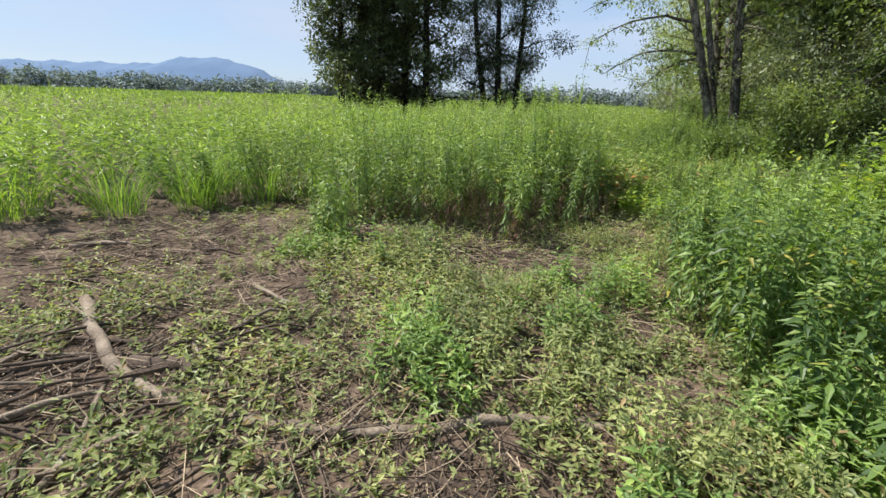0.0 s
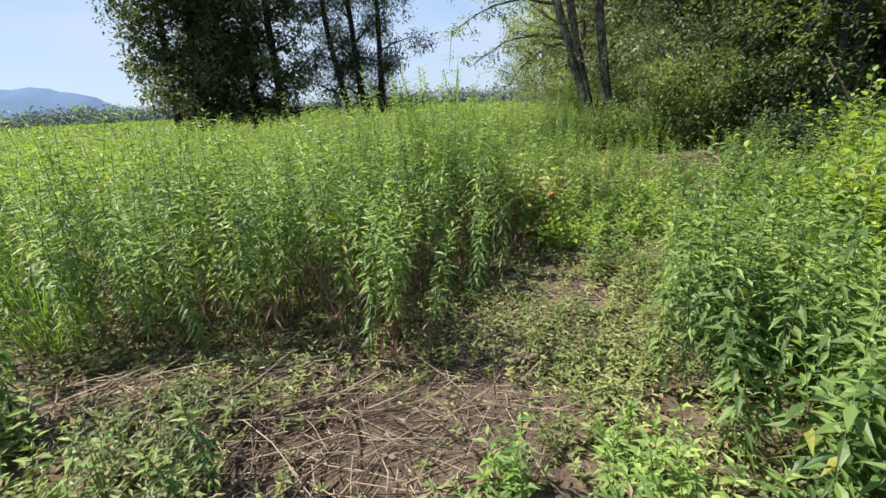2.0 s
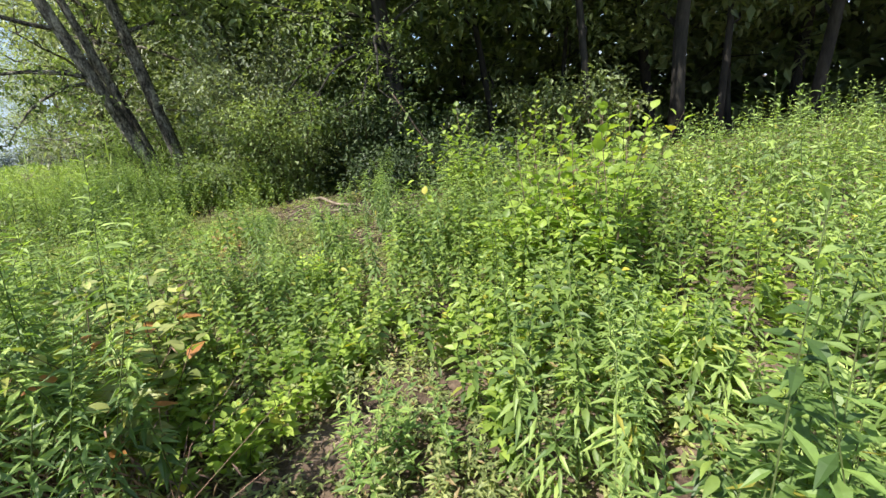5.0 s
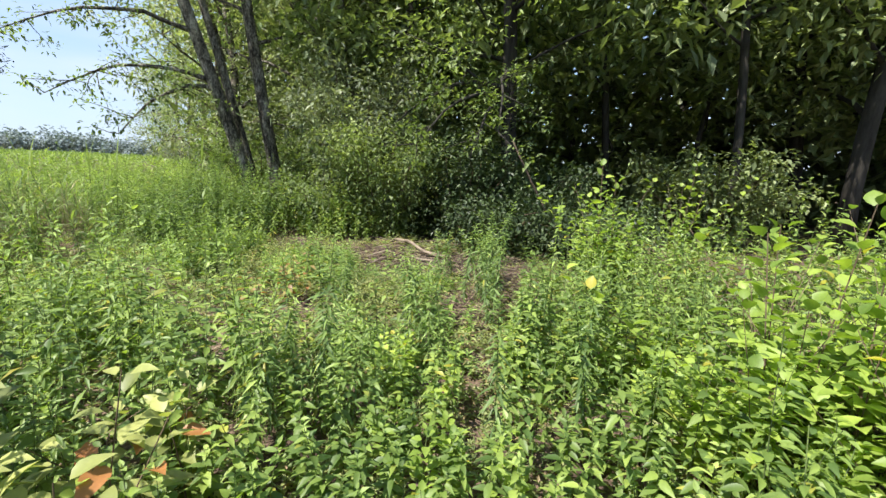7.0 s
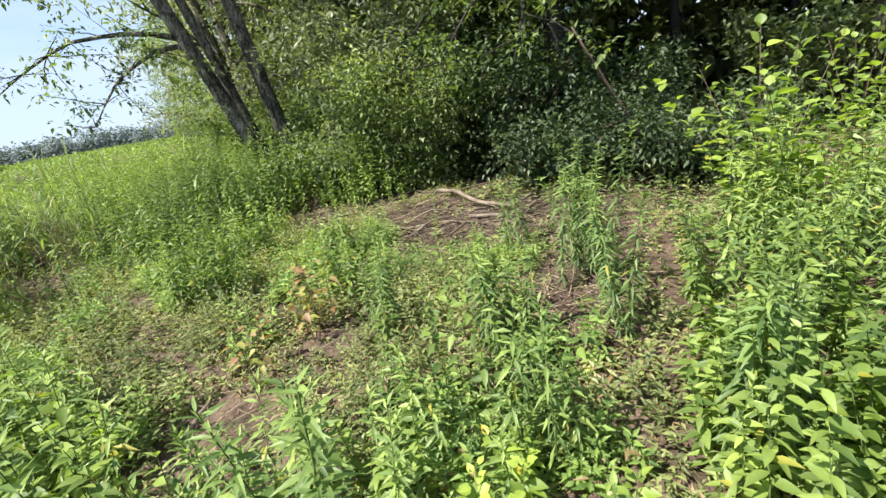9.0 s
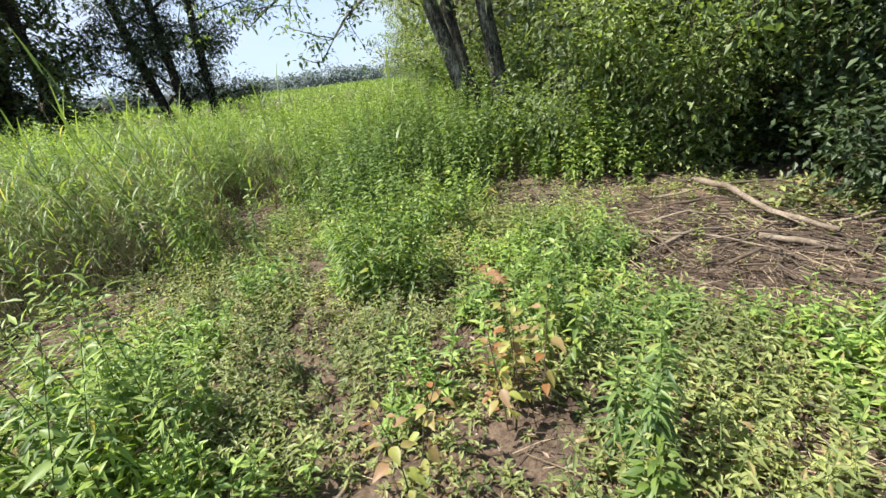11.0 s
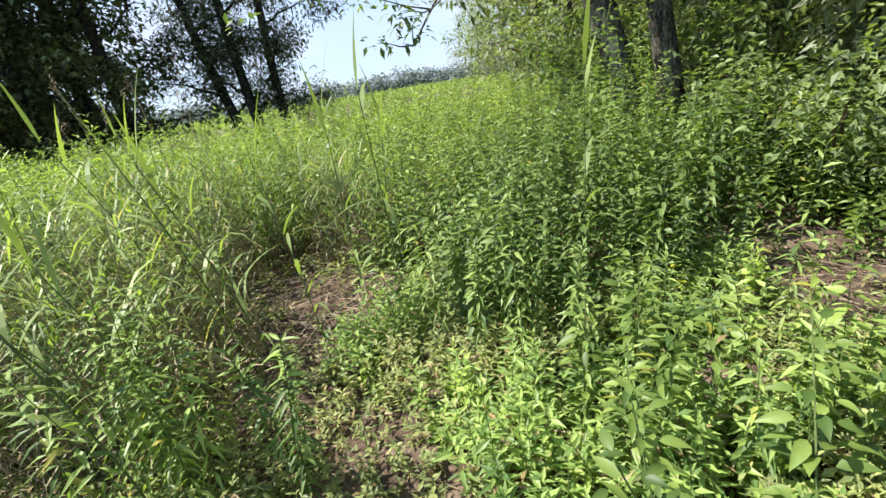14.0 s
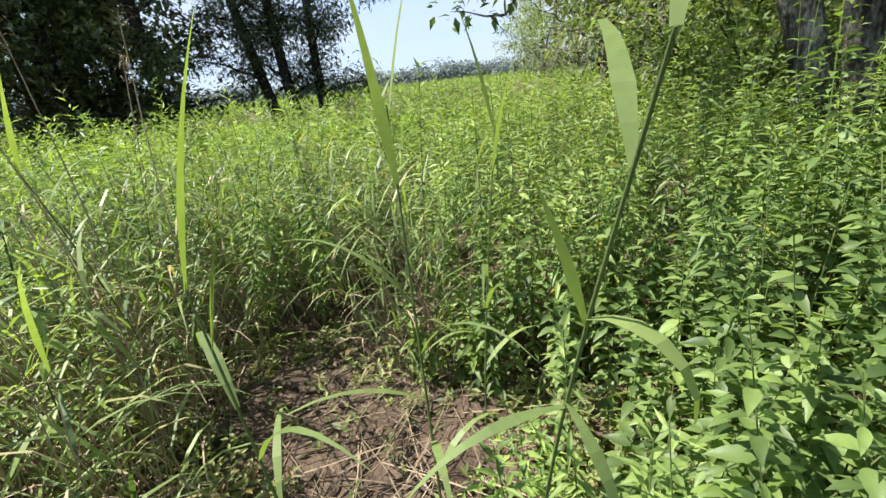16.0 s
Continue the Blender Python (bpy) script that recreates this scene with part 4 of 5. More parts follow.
# grey trunks at the corner of the wood
tree("tall grey-barked tree leaning over the meadow", "tree", (8.35, 15.02, 0), 14, 0.155, (-0.28, 0.13), M_ASH, M_BARK, 16, 2.6, 0.36, 40, 0.7, 0.13, "grey trunks", extra=4, sides=14, bow=0.1,
     arms=((3.2, (-3.6, 1.6, 2.6)), (4.2, (-4.2, 1.7, 3.6)), (4.9, (-4.4, 2.4, 4.7)), (3.0, (-2.6, 1.0, 1.9)), (5.4, (-5.0, 1.5, 5.6))))
tree("second grey stem beside a leaning tree", "tree", (8.68, 15.42, 0), 14, 0.11, (-0.22, 0.13), M_ASH, M_BARK, 14, 2.2, 0.34, 32, 0.65, 0.13, "grey trunks", extra=4, sides=12, bow=0.1)
tree("upright grey-barked tree beside a leaning one", "tree", (9.25, 15.5, 0), 15, 0.165, (-0.11, 0.06), M_ASH, M_BARK, 16, 2.6, 0.26, 36, 0.75, 0.14, "grey trunks", extra=4, sides=14, bow=0.1)
tree("grey-barked tree behind the grey trunks", "tree", (11.4, 17.4, 0), 14, 0.2, (0.12, 0.02), M_WILLOW, M_BARK, 15, 3.2, 0.2, 45, 0.75, 0.16, "grey trunks", 0.4, 4, bow=0.2)

# tree whose limbs hang over the brushwood
random.seed(31)
tree("young tree with limbs hanging over brushwood", "tree", (11.0, 9.6, 0), 9, 0.12, (-0.10, 0.02), M_ASH, M_BARKDARK, 14, 2.8, 0.26, 60, 0.8, 0.12, "wood edge trees", 0.5, 4, 8, bow=0.2,
     arms=((3.0, (-2.5, 0.7, 1.9)), (3.4, (-2.3, -0.9, 2.1)), (3.2, (-2.0, 1.9, 2.2)), (2.8, (-1.9, -0.1, 1.7))))

# leafy trees along the bright edge of the wood
for bx, by, hh, rad, ln, mt, sp, lo in ((12.7, 16.8, 13, 0.16, -0.04, M_WILLOW, 2.8, 0.1), (11.5, 14.9, 10, 0.12, -0.05, M_ASH, 2.2, 0.14), (10.8, 20.5, 12, 0.18, -0.05, M_WILLOW, 3.0, 0.04), (13.0, 24, 14, 0.22, -0.04, M_ASH, 3.4, 0.04), (15.5, 30, 13, 0.22, 0, M_WILLOW, 3.6, 0.03), (18.5, 38, 12, 0.22, 0, M_ASH, 3.8, 0.03),
                                        (23, 49, 12, 0.22, 0, M_WILLOW, 4.0, 0.03), (28, 62, 12, 0.22, 0, M_ASH, 4.2, 0.03), (35, 80, 12, 0.22, 0, M_WILLOW, 4.4, 0.03)):
    tree("leafy tree in the wood's bright edge", "tree", (bx, by, 0), hh, rad, (ln, 0), mt, M_BARK, 16, sp, lo, 36 if by < 26 else 75, 0.85 if by < 26 else 1.1, 0.21, "wood edge trees", 0.45, 4, 7, bow=0.3)

# rows of trunks with a closed canopy
random.seed(5)
for line, step, hh, sp, low, per in (([(11.3, 13.0), (11.9, 9.8), (13.4, 6), (15.5, 2), (18, -3), (20, -9), (20, -15)], 2.1, 14, 3.0, 0.17, 100),
                                     ([(14.5, 20), (15.5, 12), (17, 7), (20, 2), (23, -4), (24, -14)], 2.4, 15, 3.6, 0.12, 50),
                                     ([(19, 30), (20, 16), (22, 8), (26, 1), (29, -12)], 3.2, 16, 4.0, 0.03, 30)):
    for (ax, ay), (bx, by) in zip(line, line[1:]):
        n = max(1, int(math.hypot(bx - ax, by - ay) / step))
        for i in range(n):
            u = i / n
            px, py = ax + (bx - ax) * u + random.uniform(-0.7, 0.7), ay + (by - ay) * u + random.uniform(-0.7, 0.7)
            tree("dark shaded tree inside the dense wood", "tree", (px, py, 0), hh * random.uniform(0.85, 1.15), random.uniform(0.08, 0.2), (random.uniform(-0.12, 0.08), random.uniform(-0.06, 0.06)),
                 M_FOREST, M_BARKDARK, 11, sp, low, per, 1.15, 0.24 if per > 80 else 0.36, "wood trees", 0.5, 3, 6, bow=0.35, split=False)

# added leaf mass, 15 m high, that shuts sky gaps and darkens the wood
sc = Soup()
k = 42000
u = rng.random(k)
px = 19 + 9 * u + rng.normal(0, 1.6, k)
py = 34 - 50 * u + rng.normal(0, 1.2, k)
pz = 15.0 * rng.random(k) ** 1.3
way = unit(rng.normal(size=(k, 3)))
leaves(sc, np.stack([px, py, pz], 1), way, rng.uniform(0.5, 1.1, k), rng.uniform(0.3, 0.6, k), form="plain")
stuff("wood_backdrop_leaves", sc, M_FOREST, "added mass of dark leaves closing off the wood's depth", "undergrowth")


def shrub(label, base, rx, height, material, per, leaf, ratio, count=26, arch=0.5):
    """Many-stemmed shrub with arching leafy rods."""
    root = new("shrub")
    root.location = base
    sc = Soup()
    centres, sizes = [], []
    for j in range(count):
        az, reach = j * 2.4 + random.uniform(-0.4, 0.4), rx * math.sqrt(random.uniform(0.15, 1.0))
        hh = height * random.uniform(0.6, 1.05) * (1.1 - 0.35 * reach / rx)
        s0 = Vector((math.cos(az) * 0.25, math.sin(az) * 0.25, -0.05))
        pts = []
        for q in range(7):
            u = q / 6
            pts.append(s0 + Vector((math.cos(az) * reach * u ** 1.5, math.sin(az) * reach * u ** 1.5, hh * (u * 1.25 - arch * 0.5 * u ** 3))) + Vector((random.gauss(0, 0.06), random.gauss(0, 0.06), 0)) * u)
        sb = Soup()
        tube(sb, pts, [0.03 * (1 - 0.88 * q / 6) for q in range(7)], 5)
        piece("rod", sb, M_STEMBROWN, root)
        for q in range(1, 7):
            centres.append(tuple(pts[q]))
            sizes.append(0.5 * random.uniform(0.6, 1.2))
    crown_leaves(sc, centres, sizes, int(per * 1.3), leaf * 0.92, "plain", 0.9, ratio)
    piece("foliage", sc, material, root)
    return tagged(root, label, "shrub", "wood edge shrubs")


shrub("pale green willow shrub at the wood's edge", (9.6, 13.0, 0), 1.6, 4.4, M_WILLOW, 90, 0.13, 0.42, 34)
# the darkest-leaved shrubs here carry the canopy's shade in their leaf colour
shrub("dense dogwood shrub at the wood's edge, leaves coloured for shade", (10.6, 11.2, 0), 1.3, 3.0, M_SHRUBSHADE, 36, 0.12, 0.55, 28)
shrub("tall shrub under the wood's canopy, leaves coloured for shade", (11.6, 9.2, 0), 1.4, 2.2, M_SHRUBSHADE, 36, 0.13, 0.55, 28)
shrub("grey-green shrub below the grey trunks", (10.4, 14.7, 0), 1.3, 2.6, M_ASH, 50, 0.11, 0.5, 22)
shrub("low leafy shrub in the wood's front", (8.4, 12.9, 0), 0.9, 1.3, M_ASH, 60, 0.085, 0.55, 18)
shrub("leafy shrub overhanging brushwood", (8.9, 11.5, 0), 1.1, 2.5, M_PALE, 90, 0.085, 0.5, 28)
shrub("dense green shrub overhanging brushwood", (10.0, 10.2, 0), 1.1, 2.2, M_SHRUBSHADE, 36, 0.11, 0.55, 26)
shrub("low shaded shrub beside the brushwood", (10.6, 8.6, 0), 1.0, 1.3, M_SHRUBSHADE, 50, 0.10, 0.55, 16)
shrub("leafy shrub behind the brushwood, shade in its leaf colour", (9.4, 8.9, 0), 0.9, 1.15, M_SHRUBSHADE, 60, 0.09, 0.55, 18)
shrub("low shrub behind the brushwood, shade in its leaf colour", (9.6, 7.3, 0), 0.9, 1.05, M_SHRUBSHADE, 60, 0.09, 0.55, 16)
shrub("shaded leafy shrub on the wood's rim", (13.2, 6.0, 0), 1.5, 2.4, M_FOREST, 45, 0.13, 0.55, 24)
shrub("leafy shrub behind the grey trunks", (10.0, 17.5, 0), 1.8, 2.6, M_ASH, 42, 0.13, 0.5, 26)


# far tree line and hill
def far_trees(label, rows):
    for cx, cy, ww, hh in rows:
        root = new("far_tree")
        root.location = (cx, cy, 0)
        st, sc = Soup(), Soup()
        tube(st, [(0, 0, -0.2), (0.1, 0, hh * 0.4), (0, 0, hh * 0.8)], [0.4, 0.3, 0.1], 6)
        cs = [(random.gauss(0, ww * 0.33), random.gauss(0, ww * 0.33), hh * random.uniform(0.1, 0.85)) for q in range(16)]
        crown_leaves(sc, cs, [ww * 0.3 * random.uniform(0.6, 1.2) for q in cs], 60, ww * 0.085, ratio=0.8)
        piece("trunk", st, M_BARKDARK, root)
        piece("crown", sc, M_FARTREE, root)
        tagged(root, label, "tree", "far tree line")


random.seed(11)
rows = []
for i in range(92):
    az = radians(-30 + 92 * i / 91 + random.uniform(-0.6, 0.6))
    dist = random.uniform(165, 215)
    rows.append((-math.sin(az) * dist, math.cos(az) * dist, random.uniform(7, 12), random.uniform(4.0, 6.5) if az > radians(-4) else random.uniform(4.5, 8)))
far_trees("hazy grey-green tree in the far tree line", rows)

s = Soup()
hx = np.linspace(-4600, 300, 99)
ridge = 62 * np.exp(-((hx + 1700) / 430) ** 4) + 175 / (1 + np.exp((hx + 1390) / 120)) + 30 * np.exp(-((hx + 1150) / 200) ** 2) + 7 * np.sin(hx * 0.021) + 4 * np.sin(hx * 0.053 + 1)
v, f = [], []
for i, (px, hz) in enumerate(zip(hx, ridge)):
    v += [(px, 2900, -5), (px, 3200, max(hz, 2) * 0.6), (px, 3500, max(hz, 2)), (px, 3900, -5)]
    if i:
        for q in range(3):
            a, b = (i - 1) * 4 + q, i * 4 + q
            f += [[a, b, b + 1], [a, b + 1, a + 1]]
s.add(v, f)
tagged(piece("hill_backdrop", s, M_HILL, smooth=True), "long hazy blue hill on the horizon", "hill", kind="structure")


# Fallen wood
def lying_branch(name, label, pts, r0, r1, material=M_WOOD, sides=8, twigs=0, group=""):
    root = new(name)
    x0, y0 = pts[0][0], pts[0][1]
    root.location = (x0, y0, float(rise(x0, y0)))
    dense = []
    for a, b in zip(pts, pts[1:]):
        for q in range(4):
            u = q / 4
            dense.append([a[i] + (b[i] - a[i]) * u for i in range(3)])
    dense.append(list(pts[-1]))
    out = []
    for i, (px, py, pz) in enumerate(dense):
        j = r0 * 0.35
        out.append(Vector((px + random.uniform(-j, j) - x0, py + random.uniform(-j, j) - y0, float(rise(px, py)) + pz - float(rise(x0, y0)))))
    n = len(out)
    sb = Soup()
    tube(sb, out, [(r0 + (r1 - r0) * i / (n - 1)) * random.uniform(0.9, 1.1) for i in range(n)], sides, 0.09)
    piece("stem", sb, material, root, smooth=True)
    for q in range(twigs):
        p = out[random.randrange(2, n)]
        az = random.uniform(0, 6.28)
        e = p + Vector((math.cos(az), math.sin(az), 0)) * random.uniform(0.15, 0.5)
        e.z = float(rise(e.x + x0, e.y + y0)) - float(rise(x0, y0)) + random.uniform(0.02, 0.12)
        sb = Soup()
        tube(sb, wander(p, e, 4, 0.02), [r1 * 0.5, r1 * 0.4, r1 * 0.3, r1 * 0.15], 5)
        piece("twig", sb, material, root)
    return tagged(root, label, "branch", group)


random.seed(3)
lying_branch("fallen_branch", "long pale fallen branch, forked, lying on soil", [(-3.29, 2.09, 0.06), (-2.92, 1.67, 0.05), (-2.48, 1.24, 0.04), (-1.9, 0.97, 0.02), (-1.38, 0.8, 0.02), (-0.92, 0.78, 0.02), (-0.37, 0.88, 0.02), (0.06, 0.93, 0.02), (0.38, 0.87, 0.02)], 0.045, 0.024, M_WOOD, 10, 8)
lying_branch("fallen_branch", "reddish rotten log stub beside a fallen branch", [(-2.41, 1.33, 0.04), (-2.21, 1.35, 0.04), (-1.99, 1.3, 0.03)], 0.06, 0.045, M_DARKWOOD, 10, 3)
for pts, r in (([(-2.17, 1.52, 0.05), (-1.97, 1.32, 0.05), (-1.79, 1.08, 0.03)], 0.02), ([(-2.16, 2.44, 0.05), (-1.85, 2.19, 0.04), (-1.48, 2.03, 0.03)], 0.02), ([(-3.04, 3.29, 0.03), (-2.87, 3.32, 0.04), (-2.66, 3.28, 0.03)], 0.022),
               ([(-1.9, 4.82, 0.04), (-1.67, 4.47, 0.05), (-1.5, 4.11, 0.03)], 0.022), ([(-2.72, 0.67, 0.06), (-2.57, 0.87, 0.07), (-2.39, 1.03, 0.04)], 0.024), ([(-2.2, 0.41, 0.03), (-2.27, 0.77, 0.04), (-2.4, 1.11, 0.08)], 0.02),
               ([(-3.17, 0.97, 0.03), (-2.87, 1.17, 0.05), (-2.52, 1.42, 0.03)], 0.022), ([(-2.32, 0.22, 0.02), (-2.07, 0.39, 0.03), (-1.89, 0.52, 0.02)], 0.03)) + ( ([(-1.72, 0.37, 0.02), (-1.57, 0.57, 0.03), (-1.44, 0.79, 0.04)], 0.015),
               ([(-3.87, 2.37, 0.03), (-3.47, 2.47, 0.04), (-2.97, 2.22, 0.03)], 0.016), ([(-4.47, 3.37, 0.04), (-4.17, 3.47, 0.05), (-3.77, 3.42, 0.03)], 0.035), ([(-2.27, 1.82, 0.02), (-1.87, 1.72, 0.03), (-1.52, 1.77, 0.02)], 0.014),
               ([(-1.27, 2.17, 0.02), (-0.97, 2.22, 0.03), (-0.57, 2.32, 0.02)], 0.012), ([(0.38, 0.62, 0.03), (0.88, 0.52, 0.04), (1.33, 0.57, 0.03)], 0.018), ([(0.13, 1.37, 0.02), (0.38, 1.12, 0.03), (0.58, 0.97, 0.02)], 0.010),
               ([(-0.12, 3.67, 0.02), (-0.07, 3.42, 0.03), (-0.07, 3.22, 0.02)], 0.012)) + ( ([(0.83, 3.82, 0.03), (0.99, 3.78, 0.04), (1.18, 3.89, 0.03)], 0.02), ([(3.66, 8.69, 0.02), (3.8, 8.78, 0.03), (3.9, 8.86, 0.03)], 0.02),
               ([(-3.47, 1.47, 0.03), (-3.07, 1.32, 0.06), (-2.57, 1.37, 0.03)], 0.012), ([(-2.97, 0.57, 0.03), (-2.67, 0.72, 0.05), (-2.17, 0.72, 0.03)], 0.012), ([(-3.47, 0.87, 0.03), (-2.97, 0.92, 0.09), (-2.47, 1.12, 0.05)], 0.014)):
    lying_branch("dead_stick", "weathered grey-brown stick lying on soil", pts, r, r * 0.5, random.choice((M_WOOD, M_WOOD, M_DARKWOOD)), 6, 1, "sticks on the soil")
for i in range(34):
    px, py = random.uniform(-3.3, -1.5), random.uniform(0.1, 1.9)
    az, ln = random.choice((random.gauss(0.6, 0.35), random.gauss(0.6, 0.35), random.uniform(0, 6.28))), random.uniform(0.35, 1.1)
    dx, dy = math.cos(az) * ln / 2, math.sin(az) * ln / 2
    lying_branch("dead_stick", "bent grey-brown stick in a loose tangle", [(px - dx, py - dy, 0.02), (px + random.gauss(0, 0.06), py + random.gauss(0, 0.06), random.uniform(0.03, 0.12)), (px + dx, py + dy, 0.03)], random.uniform(0.008, 0.022), 0.006, random.choice((M_WOOD, M_DARKWOOD, M_DARKWOOD)), 6, 1, "sticks on the soil")
lying_branch("pale_branch", "long pale bare branch lying across brushwood", [(8.32, 10.6, 0.10), (8.1, 10.1, 0.14), (7.93, 9.55, 0.12), (7.80, 9.0, 0.10)], 0.034, 0.02, M_WOOD, 9, 4)
lying_branch("pale_branch", "shorter pale branch in front of brushwood", [(7.34, 9.3, 0.05), (7.46, 9.1, 0.06), (7.6, 8.85, 0.04)], 0.03, 0.02, M_WOOD, 8, 2)
for i in range(64):
    px, py = random.uniform(6.8, 8.8), random.uniform(7.4, 10.7)
    az, ln = random.choice((random.gauss(-1.2, 0.4), random.uniform(0, 6.28))), random.uniform(0.5, 1.5)
    dx, dy = math.cos(az) * ln / 2, math.sin(az) * ln / 2
    lying_branch("brushwood_stick", "dry brushwood stick in a loose pile", [(px - dx, py - dy, 0.02), (px, py, random.uniform(0.03, 0.13)), (px + dx, py + dy, 0.03)], random.uniform(0.007, 0.02), 0.005, random.choice((M_WOOD, M_DARKWOOD, M_DARKWOOD, M_DARKWOOD)), 6, 2, "brushwood pile")
lying_branch("barkless_log", "orange barkless log lying in weeds", [(5.33, 10.22, 0.05), (5.32, 10.0, 0.05), (5.28, 9.78, 0.05)], 0.05, 0.056, M_ORANGE, 12, 0)
lying_branch("broken_log", "brown broken log end by the wood", [(7.05, 11.75, 0.05), (6.95, 11.5, 0.05), (6.84, 11.25, 0.05)], 0.055, 0.055, M_DARKWOOD, 10, 2)
lying_branch("broken_log", "short orange-brown log piece among weeds", [(6.5, 12.3, 0.05), (6.62, 12.27, 0.05), (6.75, 12.25, 0.05)], 0.055, 0.05, M_ORANGE, 10, 0)
lying_branch("dead_stick", "dark damp stick on a bare patch", [(3.6, 14.35, 0.03), (3.8, 14.2, 0.04), (4.0, 14.05, 0.03)], 0.025, 0.015, M_DARKWOOD, 7, 1, "sticks on the soil")
# stick leaning against the wood's edge, in dark wood colour to stand for shade
s = Soup()
tube(s, wander((9.75, 7.75, -0.03), (9.02, 8.6, 2.0), 7, 0.03), [0.024, 0.023, 0.022, 0.021, 0.02, 0.017, 0.012], 7, 0.05)
tagged(piece("leaning_stick", s, M_DARKWOOD, smooth=True), "bare grey stick leaning at the dark wood's edge, darkened for shade", "branch")


# Single plants that stand out beside the way
def plant(name, label, x, y, h, kind, group=""):
    root = new(name)
    root.location = (x, y, float(rise(x, y)))
    s1, s2, s4 = Soup(), Soup(), Soup()
    p = np.zeros(1)
    q = dict(z0=0.0, form="rich")
    hh = np.array([h])
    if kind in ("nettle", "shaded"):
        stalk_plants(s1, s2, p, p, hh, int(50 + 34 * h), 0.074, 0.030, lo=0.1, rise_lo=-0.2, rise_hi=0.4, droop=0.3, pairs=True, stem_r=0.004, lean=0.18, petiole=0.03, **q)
        mt = M_NETTLE if kind == "nettle" else M_NETTLESHADE
    elif kind == "goldenrod":
        stalk_plants(s1, s2, p, p, hh, int(84 * h + 20), 0.092, 0.0175, lo=0.12, rise_lo=-0.5, rise_hi=0.5, droop=0.38, lean=0.13, stem_r=0.0045, top_short=0.7, tip=s4, **q)
        mt = M_STALKLEAF
    elif kind == "dogwood":
        stalk_plants(s1, s2, p, p, hh, 26, 0.125, 0.078, lo=0.2, rise_lo=0.1, rise_hi=0.9, droop=0.24, stem_r=0.006, petiole=0.04, lean=0.06, top_short=0.8, pairs=True, **q)
        for j in range(11):
            s3 = Soup()
            stalk_plants(s1, s3, rng.normal(0, 0.05, 1), rng.normal(0, 0.05, 1), hh * rng.uniform(0.45, 0.95), 18, 0.115, 0.072, lo=0.2, rise_lo=0.1, rise_hi=0.8, droop=0.24, stem_r=0.004, petiole=0.04, lean=0.3, top_short=0.75, **q)
            piece("stalk", s3, M_STEMBROWN, root)
        mt = M_LIME
    elif kind == "broadleaf":
        for j in range(5):
            s3 = Soup()
            stalk_plants(s1, s3, rng.normal(0, 0.06, 1), rng.normal(0, 0.06, 1), hh * rng.uniform(0.6, 1.0), 18, 0.135, 0.068, lo=0.2, rise_lo=-0.2, rise_hi=0.6, droop=0.3, stem_r=0.005, petiole=0.035, lean=0.28, pairs=True, top_short=0.7, **q)
            piece("stalk", s3, M_STEMBROWN, root)
        mt = M_BROAD
    else:
        stalk_plants(s1, s2, p, p, hh, 16, 0.075, 0.042, lo=0.2, rise_lo=-0.3, rise_hi=0.6, droop=0.35, stem_r=0.004, petiole=0.03, **q)
        mt = M_DRYLEAF
    if s2.count:
        piece("stalk", s2, M_STEMBROWN if kind in ("dogwood", "withered") else M_STEM, root)
    piece("foliage", s1, mt, root, smooth=True)
    if s4.count:
        tagged(piece("tip", s4, M_TIP, root), "bright young tip leaves", kind="stuff")
    return tagged(root, label, name.replace("_", " "), group)


for x, y, h in ((4.62, 10.45, 1.0), (4.44, 10.56, 0.85), (4.74, 10.52, 1.0), (4.64, 10.25, 0.7), (4.82, 10.34, 0.8), (4.40, 10.32, 0.7), (4.59, 10.66, 0.9), (4.80, 10.68, 0.75), (4.94, 10.52, 0.6), (4.52, 10.12, 0.45), (4.94, 10.22, 0.45), (4.34, 10.46, 0.5), (4.70, 10.40, 0.9), (4.54, 10.42, 0.95), (4.72, 10.12, 0.4), (4.88, 10.46, 0.55), (4.48, 10.70, 0.6),
                (4.95, 11.55, 0.7), (5.1, 11.4, 0.75), (5.4, 11.35, 0.65)) + ( (5.25, 11.6, 0.8), (5.0, 11.3, 0.6), (5.3, 11.75, 0.7), (5.2, 12.3, 0.8), (5.6, 12.4, 0.95), (5.9, 12.6, 1.1), (5.45, 13.0, 1.55), (5.7, 13.1, 1.7), (5.85, 12.9, 1.7), (5.6, 12.8, 1.5), (5.55, 13.2, 1.65), (5.95, 13.15, 1.75), (6.15, 12.95, 1.6), (5.75, 12.7, 1.35),
                (5.2, 13.1, 1.0), (5.95, 12.3, 0.9), (4.85, 12.75, 0.8), (6.4, 12.5, 0.8), (6.6, 12.65, 0.9), (6.3, 12.75, 0.95)) + ( (5.35, 12.75, 1.3), (5.3, 12.95, 1.45), (5.5, 12.6, 1.2), (6.0, 12.75, 1.5), (6.2, 13.2, 1.7), (6.35, 12.9, 1.5), (5.15, 12.85, 0.9), (6.0, 13.4, 1.8), (5.65, 13.4, 1.7), (6.4, 13.3, 1.75), (3.0, 9.3, 0.6), (2.95, 9.5, 0.65), (3.15, 9.45, 0.55), (5.2, 7.5, 0.6), (4.75, 8.1, 0.4)):
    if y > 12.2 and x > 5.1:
        plant("nettle", "tall deep-green nettle near the wood's corner, shade in the leaf colour", x, y, h * 1.08 if x > 5.9 else min(h, 1.15), "shaded", "tall nettles by the wood")
    else:
        plant("nettle", "leafy green nettle with drooping toothed leaves", x, y, h, "nettle", "nettles beside the way")
